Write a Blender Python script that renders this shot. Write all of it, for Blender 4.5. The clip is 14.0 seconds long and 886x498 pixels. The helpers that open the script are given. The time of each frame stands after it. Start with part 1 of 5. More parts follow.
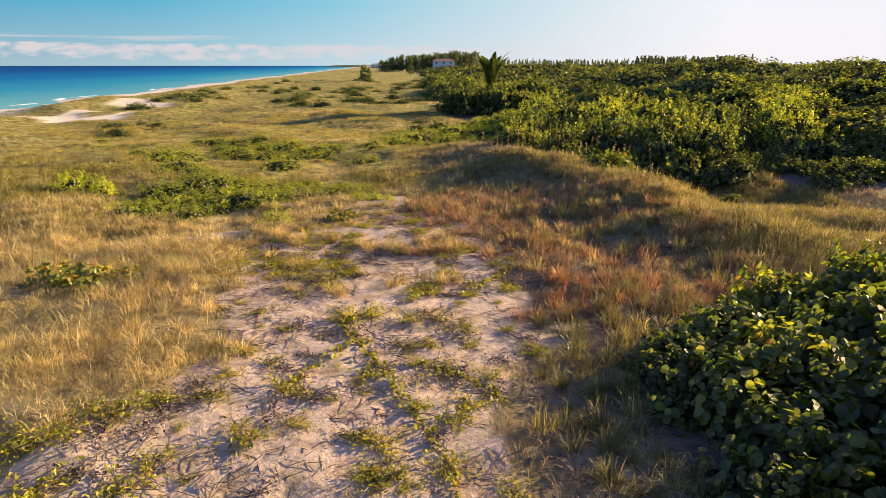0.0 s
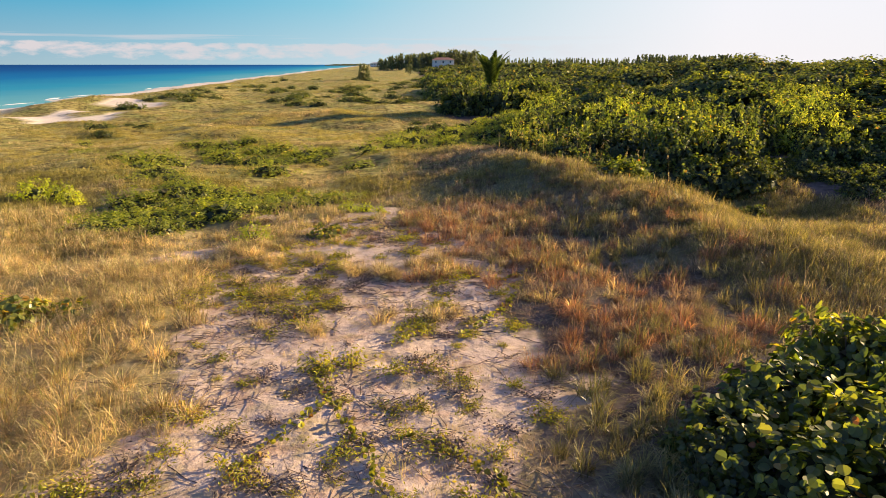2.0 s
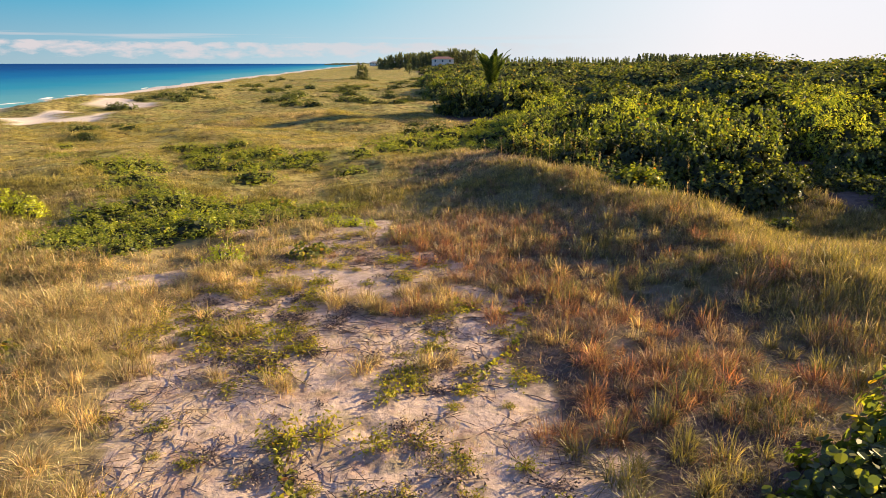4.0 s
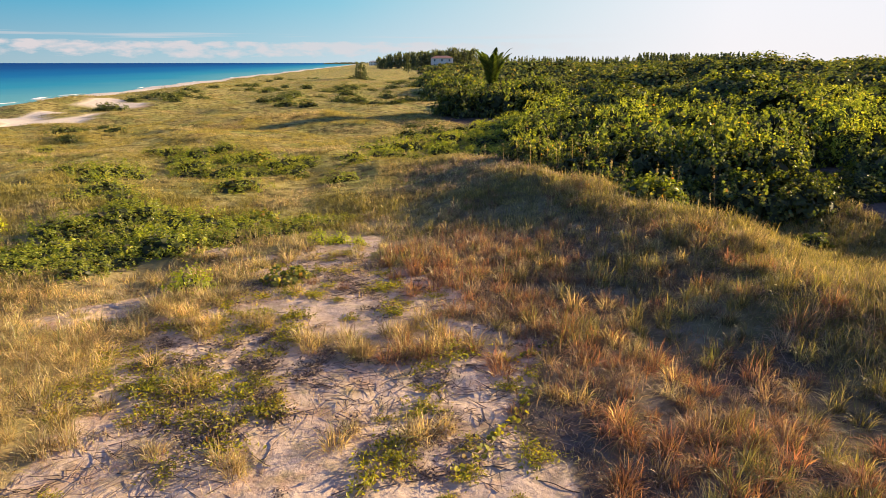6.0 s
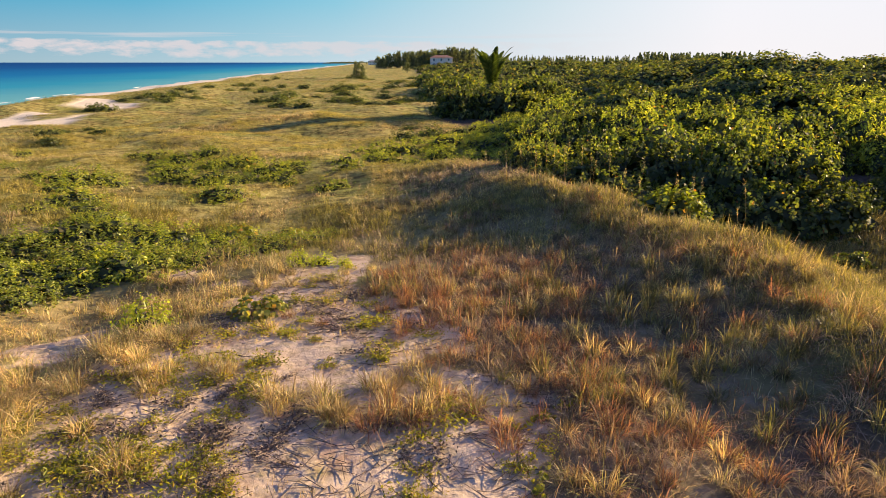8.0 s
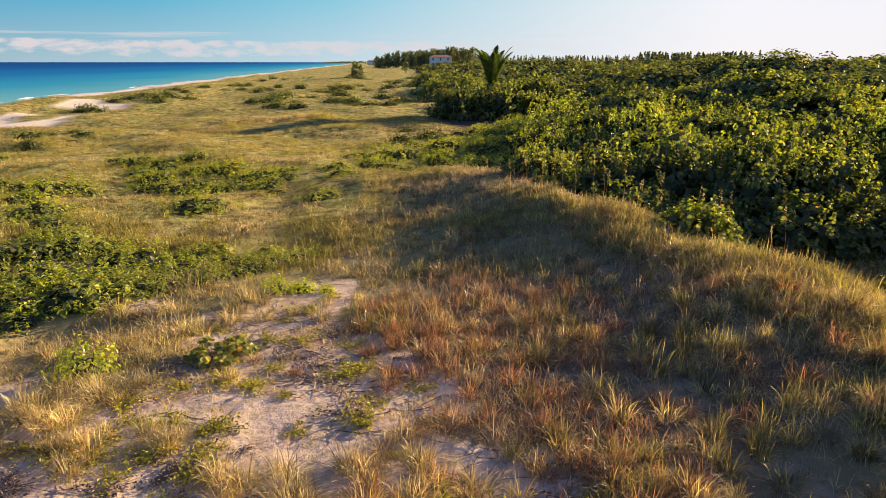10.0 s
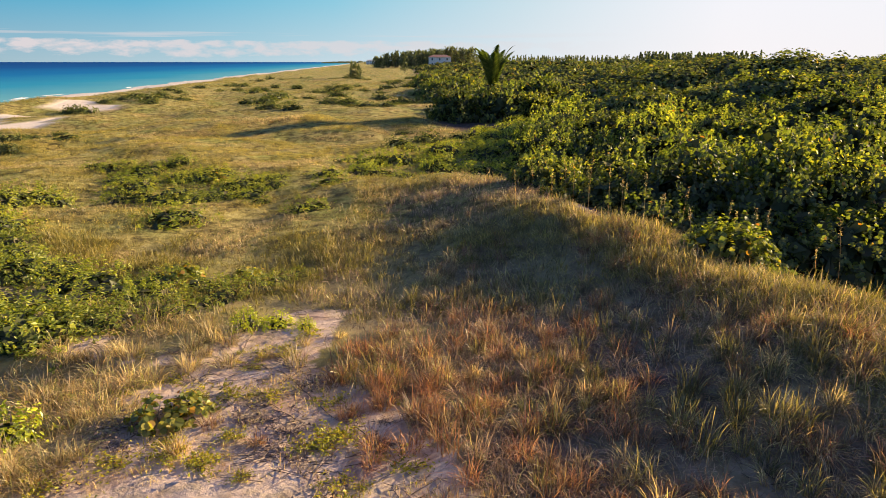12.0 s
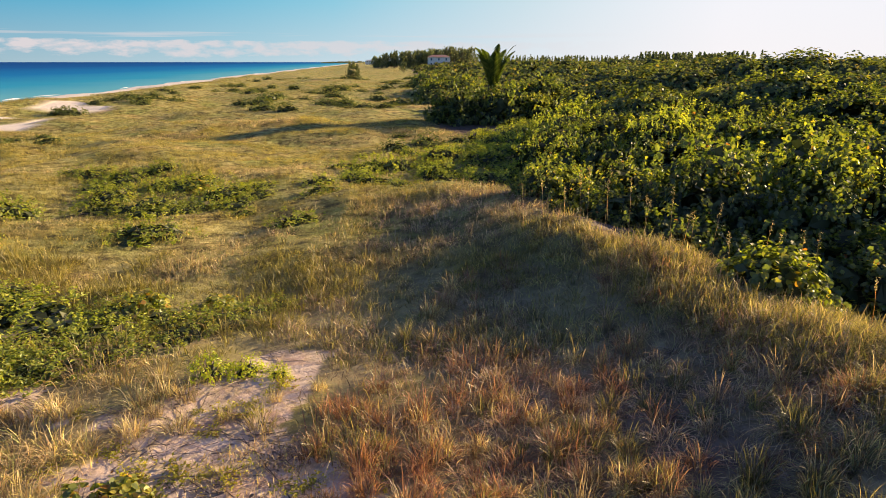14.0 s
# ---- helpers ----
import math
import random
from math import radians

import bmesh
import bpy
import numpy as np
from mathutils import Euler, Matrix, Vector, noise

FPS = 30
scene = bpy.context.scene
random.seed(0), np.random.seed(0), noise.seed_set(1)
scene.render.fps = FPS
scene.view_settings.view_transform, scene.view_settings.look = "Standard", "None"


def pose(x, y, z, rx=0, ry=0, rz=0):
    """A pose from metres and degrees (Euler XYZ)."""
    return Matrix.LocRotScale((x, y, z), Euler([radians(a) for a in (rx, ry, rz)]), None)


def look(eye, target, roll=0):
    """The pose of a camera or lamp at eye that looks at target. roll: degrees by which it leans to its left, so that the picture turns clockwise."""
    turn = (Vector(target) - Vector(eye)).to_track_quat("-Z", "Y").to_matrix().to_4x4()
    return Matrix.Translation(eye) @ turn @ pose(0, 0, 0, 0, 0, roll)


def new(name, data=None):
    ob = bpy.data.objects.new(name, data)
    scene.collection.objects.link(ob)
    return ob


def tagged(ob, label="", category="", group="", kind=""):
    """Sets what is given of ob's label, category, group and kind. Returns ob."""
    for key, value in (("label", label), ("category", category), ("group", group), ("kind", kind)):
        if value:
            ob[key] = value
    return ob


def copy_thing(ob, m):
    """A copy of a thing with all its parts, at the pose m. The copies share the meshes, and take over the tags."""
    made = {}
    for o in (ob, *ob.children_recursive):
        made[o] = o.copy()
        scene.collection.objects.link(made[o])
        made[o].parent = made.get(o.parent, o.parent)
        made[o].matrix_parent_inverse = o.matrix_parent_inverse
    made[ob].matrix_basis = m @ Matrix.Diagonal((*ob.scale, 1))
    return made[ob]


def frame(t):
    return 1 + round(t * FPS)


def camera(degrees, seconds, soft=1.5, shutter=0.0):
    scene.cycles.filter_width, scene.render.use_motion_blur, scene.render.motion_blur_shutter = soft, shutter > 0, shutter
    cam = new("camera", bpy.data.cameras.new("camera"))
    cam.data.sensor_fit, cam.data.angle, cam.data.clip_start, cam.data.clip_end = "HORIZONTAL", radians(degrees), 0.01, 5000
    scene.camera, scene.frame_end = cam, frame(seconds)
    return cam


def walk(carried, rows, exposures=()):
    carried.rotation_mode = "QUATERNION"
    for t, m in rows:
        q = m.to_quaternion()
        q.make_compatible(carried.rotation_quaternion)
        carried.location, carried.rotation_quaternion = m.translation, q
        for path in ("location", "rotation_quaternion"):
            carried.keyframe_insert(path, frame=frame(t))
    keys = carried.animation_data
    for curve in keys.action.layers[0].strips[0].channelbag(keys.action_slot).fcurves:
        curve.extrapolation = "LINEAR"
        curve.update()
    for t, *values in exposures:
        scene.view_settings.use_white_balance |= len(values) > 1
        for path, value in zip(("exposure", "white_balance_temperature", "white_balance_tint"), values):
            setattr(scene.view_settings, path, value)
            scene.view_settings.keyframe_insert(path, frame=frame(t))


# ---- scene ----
# camera and its walk: seconds, x, y, z, tilt from straight down, yaw
cam = camera(70.0, 14.0, soft=0.6)
EXPOSURE = 1.5
PATH = [
    (0, 0.000, 0.000, 4.500, 73.765, -0.000),
    (0.5, 0.019, 0.508, 4.499, 73.740, -0.006),
    (1, 0.039, 1.012, 4.498, 73.716, -0.013),
    (1.5, 0.060, 1.512, 4.497, 73.693, -0.020),
    (2, 0.080, 2.010, 4.496, 73.672, -0.028),
    (2.5, 0.102, 2.504, 4.494, 73.651, -0.036),
    (3, 0.123, 2.994, 4.493, 73.631, -0.044),
    (3.5, 0.145, 3.482, 4.492, 73.613, -0.053),
    (4, 0.166, 3.967, 4.491, 73.595, -0.063),
    (4.5, 0.188, 4.448, 4.489, 73.578, -0.073),
    (5, 0.210, 4.927, 4.488, 73.563, -0.083),
    (5.5, 0.231, 5.403, 4.486, 73.549, -0.094),
    (6, 0.252, 5.876, 4.485, 73.535, -0.105),
    (6.5, 0.272, 6.347, 4.484, 73.523, -0.117),
    (7, 0.292, 6.815, 4.482, 73.512, -0.129),
    (7.5, 0.312, 7.281, 4.480, 73.501, -0.142),
    (8, 0.331, 7.744, 4.479, 73.492, -0.155),
    (8.5, 0.349, 8.205, 4.477, 73.484, -0.169),
    (9, 0.366, 8.664, 4.476, 73.477, -0.183),
    (9.5, 0.382, 9.121, 4.474, 73.471, -0.198),
    (10, 0.397, 9.576, 4.472, 73.466, -0.213),
    (10.5, 0.411, 10.029, 4.470, 73.462, -0.228),
    (11, 0.424, 10.481, 4.469, 73.459, -0.244),
    (11.5, 0.435, 10.930, 4.467, 73.458, -0.261),
    (12, 0.445, 11.378, 4.465, 73.457, -0.278),
    (12.5, 0.453, 11.825, 4.463, 73.457, -0.295),
    (13, 0.460, 12.270, 4.461, 73.458, -0.313),
    (13.5, 0.465, 12.713, 4.459, 73.461, -0.332),
    (14, 0.468, 13.156, 4.457, 73.464, -0.350),
]
walk(cam, [(t, pose(x, y, z, tilt, 0, yaw)) for t, x, y, z, tilt, yaw in PATH], exposures=[(0.0, EXPOSURE), (14.0, EXPOSURE)])

# ---- sky and sun ----
SUN_AZ, SUN_EL = 60.0, 15.0          # degrees to the right of the walk, above the horizon
world = bpy.data.worlds.new("sky")
scene.world = world
world.use_nodes = True
wn, wl = world.node_tree.nodes, world.node_tree.links
wn.clear()


def wnode(kind, **kw):
    n = wn.new(kind)
    for k, v in kw.items():
        n.inputs[k].default_value = v
    return n


sky = wn.new("ShaderNodeTexSky")
sky.sky_type, sky.sun_disc = "NISHITA", False
sky.sun_elevation, sky.sun_rotation = radians(SUN_EL), radians(SUN_AZ)
sky.air_density, sky.dust_density, sky.ozone_density = 1.0, 0.6, 2.0
coord = wn.new("ShaderNodeTexCoord")
sep = wn.new("ShaderNodeSeparateXYZ")
wl.new(coord.outputs["Generated"], sep.inputs[0])
# clouds over the sea: a row of small puffs above the horizon and a long thin streak over them
def sky_noise(scale, stretch, detail):
    v = wn.new("ShaderNodeVectorMath")
    v.operation = "MULTIPLY"
    v.inputs[1].default_value = stretch
    wl.new(coord.outputs["Generated"], v.inputs[0])
    t = wnode("ShaderNodeTexNoise", Scale=scale, Detail=detail, Roughness=0.6)
    wl.new(v.outputs[0], t.inputs["Vector"])
    return t.outputs["Fac"]


def level(stops):
    r = wn.new("ShaderNodeValToRGB")
    e = r.color_ramp.elements
    while len(e) < len(stops):
        e.new(0.5)
    for k, (p, v) in zip(e, stops):
        k.position, k.color = p, (v, v, v, 1)
    wl.new(sep.outputs["Z"], r.inputs[0])
    return r.outputs["Color"]


def cloud(tex, band, lo, hi, most):
    add = wn.new("ShaderNodeMath")
    wl.new(tex, add.inputs[0])
    wl.new(band, add.inputs[1])
    r = wn.new("ShaderNodeMapRange")
    r.inputs["From Min"].default_value, r.inputs["From Max"].default_value, r.inputs["To Max"].default_value = lo, hi, most
    wl.new(add.outputs[0], r.inputs["Value"])
    return r.outputs[0]


puffs = cloud(sky_noise(2.2, (11, 11, 34), 6.0), level([(0.002, 0.2), (0.010, 0.36), (0.022, 0.5), (0.028, 0.36), (0.032, 0.0)]), 0.80, 0.98, 0.9)
streak = cloud(sky_noise(2.0, (1.6, 1.6, 60), 5.0), level([(0.030, 0.0), (0.0335, 0.5), (0.0385, 0.5), (0.043, 0.0)]), 0.86, 1.06, 0.7)
cover = wn.new("ShaderNodeMath")
cover.operation = "MAXIMUM"
wl.new(puffs, cover.inputs[0])
wl.new(streak, cover.inputs[1])
# near the horizon: clear blue away from the sun, paling to white towards it
toward = wn.new("ShaderNodeVectorMath")
toward.operation = "DOT_PRODUCT"
toward.inputs[1].default_value = (math.sin(radians(SUN_AZ)), math.cos(radians(SUN_AZ)), 0.0)
wl.new(coord.outputs["Generated"], toward.inputs[0])


def wramp(source, stops):
    r = wn.new("ShaderNodeValToRGB")
    e = r.color_ramp.elements
    while len(e) < len(stops):
        e.new(0.5)
    for k, (p, c) in zip(e, stops):
        k.position, k.color = p, (*c, 1)
    wl.new(source, r.inputs[0])
    return r.outputs["Color"]


def wmix(fac, a, b, blend="MIX"):
    m = wn.new("ShaderNodeMix")
    m.data_type, m.blend_type = "RGBA", blend
    for k, v in (("Factor", fac), ("A", a), ("B", b)):
        if isinstance(v, (int, float)):
            m.inputs[k].default_value = v
        elif isinstance(v, tuple):
            m.inputs[k].default_value = (*v, 1)
        else:
            wl.new(v, m.inputs[k])
    return m.outputs["Result"]


half = wn.new("ShaderNodeMath")
half.operation = "MULTIPLY_ADD"
half.inputs[1].default_value, half.inputs[2].default_value = 0.5, 0.5
wl.new(toward.outputs["Value"], half.inputs[0])
rim = wramp(half.outputs[0], [(0.40, (0.35, 0.50, 0.58)), (0.62, (0.48, 0.66, 0.74)), (0.78, (0.72, 0.80, 0.86)), (0.9, (0.98, 0.94, 0.96))])
upper = wramp(half.outputs[0], [(0.40, (0.075, 0.40, 0.62)), (0.55, (0.12, 0.47, 0.68)), (0.68, (0.28, 0.62, 0.78)), (0.80, (0.62, 0.78, 0.86)), (0.9, (0.95, 0.95, 1.0))])
low = wmix(wramp(sep.outputs["Z"], [(0.0, (0, 0, 0)), (0.085, (1, 1, 1))]), rim, upper)
away = wramp(half.outputs[0], [(0.5, (1, 1, 1)), (0.74, (0.6, 0.6, 0.6)), (0.86, (0, 0, 0))])
low = wmix(wmix(1.0, cover.outputs[0], away, "MULTIPLY"), low, (0.80, 0.72, 0.73))
low = wmix(1.0, low, (7.9, 7.9, 7.9), "MULTIPLY")
mixed = wmix(wramp(sep.outputs["Z"], [(0.12, (0, 0, 0)), (0.4, (1, 1, 1))]), low, wmix(1.0, sky.outputs[0], (1.32, 1.28, 1.8), "MULTIPLY"))
back = wnode("ShaderNodeBackground", Strength=0.043)
wl.new(mixed, back.inputs["Color"])
wout = wn.new("ShaderNodeOutputWorld")
wl.new(back.outputs[0], wout.inputs["Surface"])

lamp = bpy.data.lights.new("sun", "SUN")
lamp.energy, lamp.angle, lamp.color = 5.0, radians(0.6), (1.0, 0.735, 0.39)
to_sun = Vector((math.sin(radians(SUN_AZ)) * math.cos(radians(SUN_EL)), math.cos(radians(SUN_AZ)) * math.cos(radians(SUN_EL)), math.sin(radians(SUN_EL))))
sun = new("sun", lamp)
sun.matrix_world = look(tuple(to_sun * 200), (0, 0, 0))

# ---- materials ----


def material(name):
    m = bpy.data.materials.new(name)
    m.use_nodes = True
    n, l = m.node_tree.nodes, m.node_tree.links
    n.clear()
    return m, n, l, n.new("ShaderNodeOutputMaterial")


def ramp(n, l, source, stops):
    r = n.new("ShaderNodeValToRGB")
    e = r.color_ramp.elements
    while len(e) < len(stops):
        e.new(0.5)
    for k, (p, c) in zip(e, stops):
        k.position, k.color = p, (*c, 1)
    l.new(source, r.inputs[0])
    return r.outputs["Color"]


def noise_tex(n, l, scale, detail=4.0, rough=0.55, vector=None):
    t = n.new("ShaderNodeTexNoise")
    t.inputs["Scale"].default_value, t.inputs["Detail"].default_value, t.inputs["Roughness"].default_value = scale, detail, rough
    if vector is not None:
        l.new(vector, t.inputs["Vector"])
    return t.outputs["Fac"]


def mix_rgb(n, l, fac, a, b, blend="MIX"):
    m = n.new("ShaderNodeMix")
    m.data_type, m.blend_type = "RGBA", blend
    for s, v in (("Factor", fac), ("A", a), ("B", b)):
        if isinstance(v, (int, float)):
            m.inputs[s].default_value = v
        elif isinstance(v, tuple):
            m.inputs[s].default_value = (*v, 1)
        else:
            l.new(v, m.inputs[s])
    return m.outputs["Result"]


def leafy(name, stops, through_tint, shine=0.08, rough=0.4, thin=0.35, patch=3.0, tone=0.3, dry=0.0):
    """Leaves and blades: each one takes its own hue, light comes partly through."""
    m, n, l, out = material(name)
    geo = n.new("ShaderNodeNewGeometry")
    col = ramp(n, l, geo.outputs["Random Per Island"], stops)
    spot = noise_tex(n, l, patch, 3.0, 0.6, geo.outputs["Position"])
    col = mix_rgb(n, l, 1.0, col, ramp(n, l, spot, [(0.3, (0.7, 0.72, 0.7)), (0.7, (1.2, 1.15, 1.1))]), "MULTIPLY")
    if dry:
        own = noise_tex(n, l, 3.2, 2.0, 0.5, geo.outputs["Position"])
        col = mix_rgb(n, l, 1.0, col, ramp(n, l, own, [(0.36, (1 - dry, 1 - 1.05 * dry, 1 - 1.1 * dry)), (0.5, (1.0, 1.0, 1.0)), (0.64, (1 + 0.9 * dry, 1 + 0.85 * dry, 1 + 0.8 * dry))]), "MULTIPLY")
    who = n.new("ShaderNodeObjectInfo")
    col = mix_rgb(n, l, 1.0, col, ramp(n, l, who.outputs["Random"], [(0.0, (1 - tone, 1 - tone, 1 - tone)), (0.5, (1.0, 1.0, 1.0)), (1.0, (1 + 0.7 * tone, 1 + 0.5 * tone, 1 + 0.2 * tone))]), "MULTIPLY")
    d = n.new("ShaderNodeBsdfDiffuse")
    l.new(col, d.inputs["Color"])
    tr = n.new("ShaderNodeBsdfTranslucent")
    l.new(mix_rgb(n, l, 1.0, col, through_tint, "MULTIPLY"), tr.inputs["Color"])
    a = n.new("ShaderNodeMixShader")
    a.inputs[0].default_value = thin
    l.new(d.outputs[0], a.inputs[1])
    l.new(tr.outputs[0], a.inputs[2])
    g = n.new("ShaderNodeBsdfGlossy")
    g.inputs["Roughness"].default_value = rough
    b = n.new("ShaderNodeMixShader")
    b.inputs[0].default_value = shine
    l.new(a.outputs[0], b.inputs[1])
    l.new(g.outputs[0], b.inputs[2])
    l.new(b.outputs[0], out.inputs["Surface"])
    return m


def plain(name, color, rough=0.7, scale=8.0, vary=0.25, bump=0.2, metal=0.0):
    m, n, l, out = material(name)
    p = n.new("ShaderNodeBsdfPrincipled")
    geo = n.new("ShaderNodeNewGeometry")
    f = noise_tex(n, l, scale, 6.0, 0.6, geo.outputs["Position"])
    lo, hi = tuple(c * (1 - vary) for c in color), tuple(min(1, c * (1 + vary)) for c in color)
    l.new(ramp(n, l, f, [(0.3, lo), (0.7, hi)]), p.inputs["Base Color"])
    p.inputs["Roughness"].default_value, p.inputs["Metallic"].default_value = rough, metal
    b = n.new("ShaderNodeBump")
    b.inputs["Strength"].default_value = bump
    l.new(f, b.inputs["Height"])
    l.new(b.outputs[0], p.inputs["Normal"])
    l.new(p.outputs[0], out.inputs["Surface"])
    return m


def ground_material():
    """Pale sand, with thatch and litter where the attribute 'thatch' says that plants grow."""
    m, n, l, out = material("dune_sand")
    geo = n.new("ShaderNodeNewGeometry")
    pos = geo.outputs["Position"]
    big, mid, fine = noise_tex(n, l, 0.45, 5, 0.6, pos), noise_tex(n, l, 4.0, 6, 0.65, pos), noise_tex(n, l, 70.0, 4, 0.7, pos)
    sand = ramp(n, l, mid, [(0.28, (0.41, 0.305, 0.235)), (0.5, (0.61, 0.47, 0.375)), (0.8, (0.70, 0.56, 0.455))])
    sand = mix_rgb(n, l, 0.5, sand, ramp(n, l, fine, [(0.3, (0.55, 0.5, 0.5)), (0.6, (1.05, 1.03, 1.0))]), "MULTIPLY")
    crumbs = ramp(n, l, noise_tex(n, l, 1.3, 8, 0.72, pos), [(0.52, (1.0, 1.0, 1.0)), (0.60, (0.78, 0.69, 0.66)), (0.70, (0.58, 0.49, 0.47))])
    sand = mix_rgb(n, l, 0.85, sand, crumbs, "MULTIPLY")
    thatch = ramp(n, l, mid, [(0.3, (0.12, 0.09, 0.055)), (0.48, (0.29, 0.225, 0.115)), (0.7, (0.43, 0.35, 0.18))])
    thatch = mix_rgb(n, l, ramp(n, l, big, [(0.42, (0, 0, 0)), (0.62, (1, 1, 1))]), thatch, (0.27, 0.225, 0.08))
    at = n.new("ShaderNodeAttribute")
    at.attribute_name = "thatch"
    add = n.new("ShaderNodeMath")
    add.operation = "ADD"
    l.new(at.outputs["Fac"], add.inputs[0])
    l.new(noise_tex(n, l, 2.2, 6, 0.7, pos), add.inputs[1])
    edge = ramp(n, l, add.outputs[0], [(0.72, (0, 0, 0)), (1.0, (1, 1, 1))])
    l2 = mix_rgb(n, l, edge, sand, thatch)
    turf_at, beach_at = n.new("ShaderNodeAttribute"), n.new("ShaderNodeAttribute")
    turf_at.attribute_name, beach_at.attribute_name = "sward", "beach"
    tuft = noise_tex(n, l, 1.7, 7, 0.72, pos)
    turf = ramp(n, l, tuft, [(0.36, (0.09, 0.07, 0.032)), (0.46, (0.24, 0.20, 0.065)), (0.54, (0.40, 0.34, 0.115)), (0.66, (0.53, 0.45, 0.185))])
    turf = mix_rgb(n, l, ramp(n, l, noise_tex(n, l, 0.22, 5, 0.65, pos), [(0.45, (0, 0, 0)), (0.62, (0.75, 0.75, 0.75))]), turf, mix_rgb(n, l, 1.0, turf, (0.66, 0.86, 0.6), "MULTIPLY"))
    turf = mix_rgb(n, l, ramp(n, l, noise_tex(n, l, 0.31, 5, 0.6, geo.outputs["Position"]), [(0.36, (0.7, 0.7, 0.7)), (0.46, (0, 0, 0))]), turf, mix_rgb(n, l, 1.0, turf, (1.15, 0.92, 0.95), "MULTIPLY"))
    l2 = mix_rgb(n, l, turf_at.outputs["Fac"], l2, turf)
    l2 = mix_rgb(n, l, beach_at.outputs["Fac"], l2, ramp(n, l, mid, [(0.3, (0.66, 0.575, 0.48)), (0.7, (0.80, 0.72, 0.62))]))
    # dark brown litter that also paints shade into the ground colour
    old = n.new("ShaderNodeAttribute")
    old.attribute_name = "litter_and_shade"
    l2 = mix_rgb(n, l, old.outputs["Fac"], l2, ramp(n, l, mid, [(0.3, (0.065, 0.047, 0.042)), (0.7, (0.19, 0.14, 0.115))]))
    p = n.new("ShaderNodeBsdfPrincipled")
    p.inputs["Roughness"].default_value = 0.92
    p.inputs["Specular IOR Level"].default_value = 0.15
    l.new(l2, p.inputs["Base Color"])
    b1, b2 = n.new("ShaderNodeBump"), n.new("ShaderNodeBump")
    b1.inputs["Strength"].default_value, b1.inputs["Distance"].default_value = 0.55, 0.06
    b2.inputs["Strength"].default_value, b2.inputs["Distance"].default_value = 0.4, 0.012
    lumps = n.new("ShaderNodeMath")
    lumps.operation = "MULTIPLY"
    l.new(turf_at.outputs["Fac"], lumps.inputs[0])
    l.new(tuft, lumps.inputs[1])
    b0 = n.new("ShaderNodeBump")
    b0.inputs["Strength"].default_value, b0.inputs["Distance"].default_value = 0.9, 0.7
    l.new(lumps.outputs[0], b0.inputs["Height"])
    l.new(b0.outputs[0], b1.inputs["Normal"])
    l.new(noise_tex(n, l, 7.0, 5, 0.6, pos), b1.inputs["Height"])
    l.new(fine, b2.inputs["Height"])
    l.new(b1.outputs[0], b2.inputs["Normal"])
    l.new(b2.outputs[0], p.inputs["Normal"])
    l.new(p.outputs[0], out.inputs["Surface"])
    return m


def sea_material():
    """Water over a sand bottom that deepens away from the shore."""
    m, n, l, out = material("sea_water")
    geo = n.new("ShaderNodeNewGeometry")
    off = n.new("ShaderNodeVectorMath")
    off.operation = "DOT_PRODUCT"
    off.inputs[1].default_value = (-1.0, -0.1, 0.0)
    l.new(geo.outputs["Position"], off.inputs[0])
    wob = n.new("ShaderNodeMath")
    wob.operation = "MULTIPLY_ADD"
    wob.inputs[1].default_value, wob.inputs[2].default_value = 60.0, -30.0
    l.new(noise_tex(n, l, 0.012, 4, 0.6, geo.outputs["Position"]), wob.inputs[0])
    s = n.new("ShaderNodeMath")
    s.operation = "ADD"
    l.new(off.outputs["Value"], s.inputs[0])
    l.new(wob.outputs[0], s.inputs[1])
    r = n.new("ShaderNodeMapRange")
    r.inputs["From Min"].default_value, r.inputs["From Max"].default_value = 60.0, 860.0
    l.new(s.outputs[0], r.inputs["Value"])
    col = ramp(n, l, r.outputs[0], [(0.0, (0.15, 0.41, 0.44)), (0.06, (0.03, 0.28, 0.42)), (0.16, (0.007, 0.15, 0.36)), (0.42, (0.004, 0.072, 0.255)), (1.0, (0.003, 0.05, 0.205))])
    d = n.new("ShaderNodeBsdfDiffuse")
    l.new(col, d.inputs["Color"])
    g = n.new("ShaderNodeBsdfGlossy")
    g.inputs["Roughness"].default_value = 0.3
    g.inputs["Color"].default_value = (0.4, 0.65, 0.95, 1)
    b = n.new("ShaderNodeBump")
    b.inputs["Strength"].default_value, b.inputs["Distance"].default_value = 0.8, 0.5
    l.new(noise_tex(n, l, 0.35, 6, 0.6, geo.outputs["Position"]), b.inputs["Height"])
    l.new(b.outputs[0], g.inputs["Normal"])
    mx = n.new("ShaderNodeMixShader")
    mx.inputs[0].default_value = 0.10
    l.new(d.outputs[0], mx.inputs[1])
    l.new(g.outputs[0], mx.inputs[2])
    l.new(mx.outputs[0], out.inputs["Surface"])
    return m


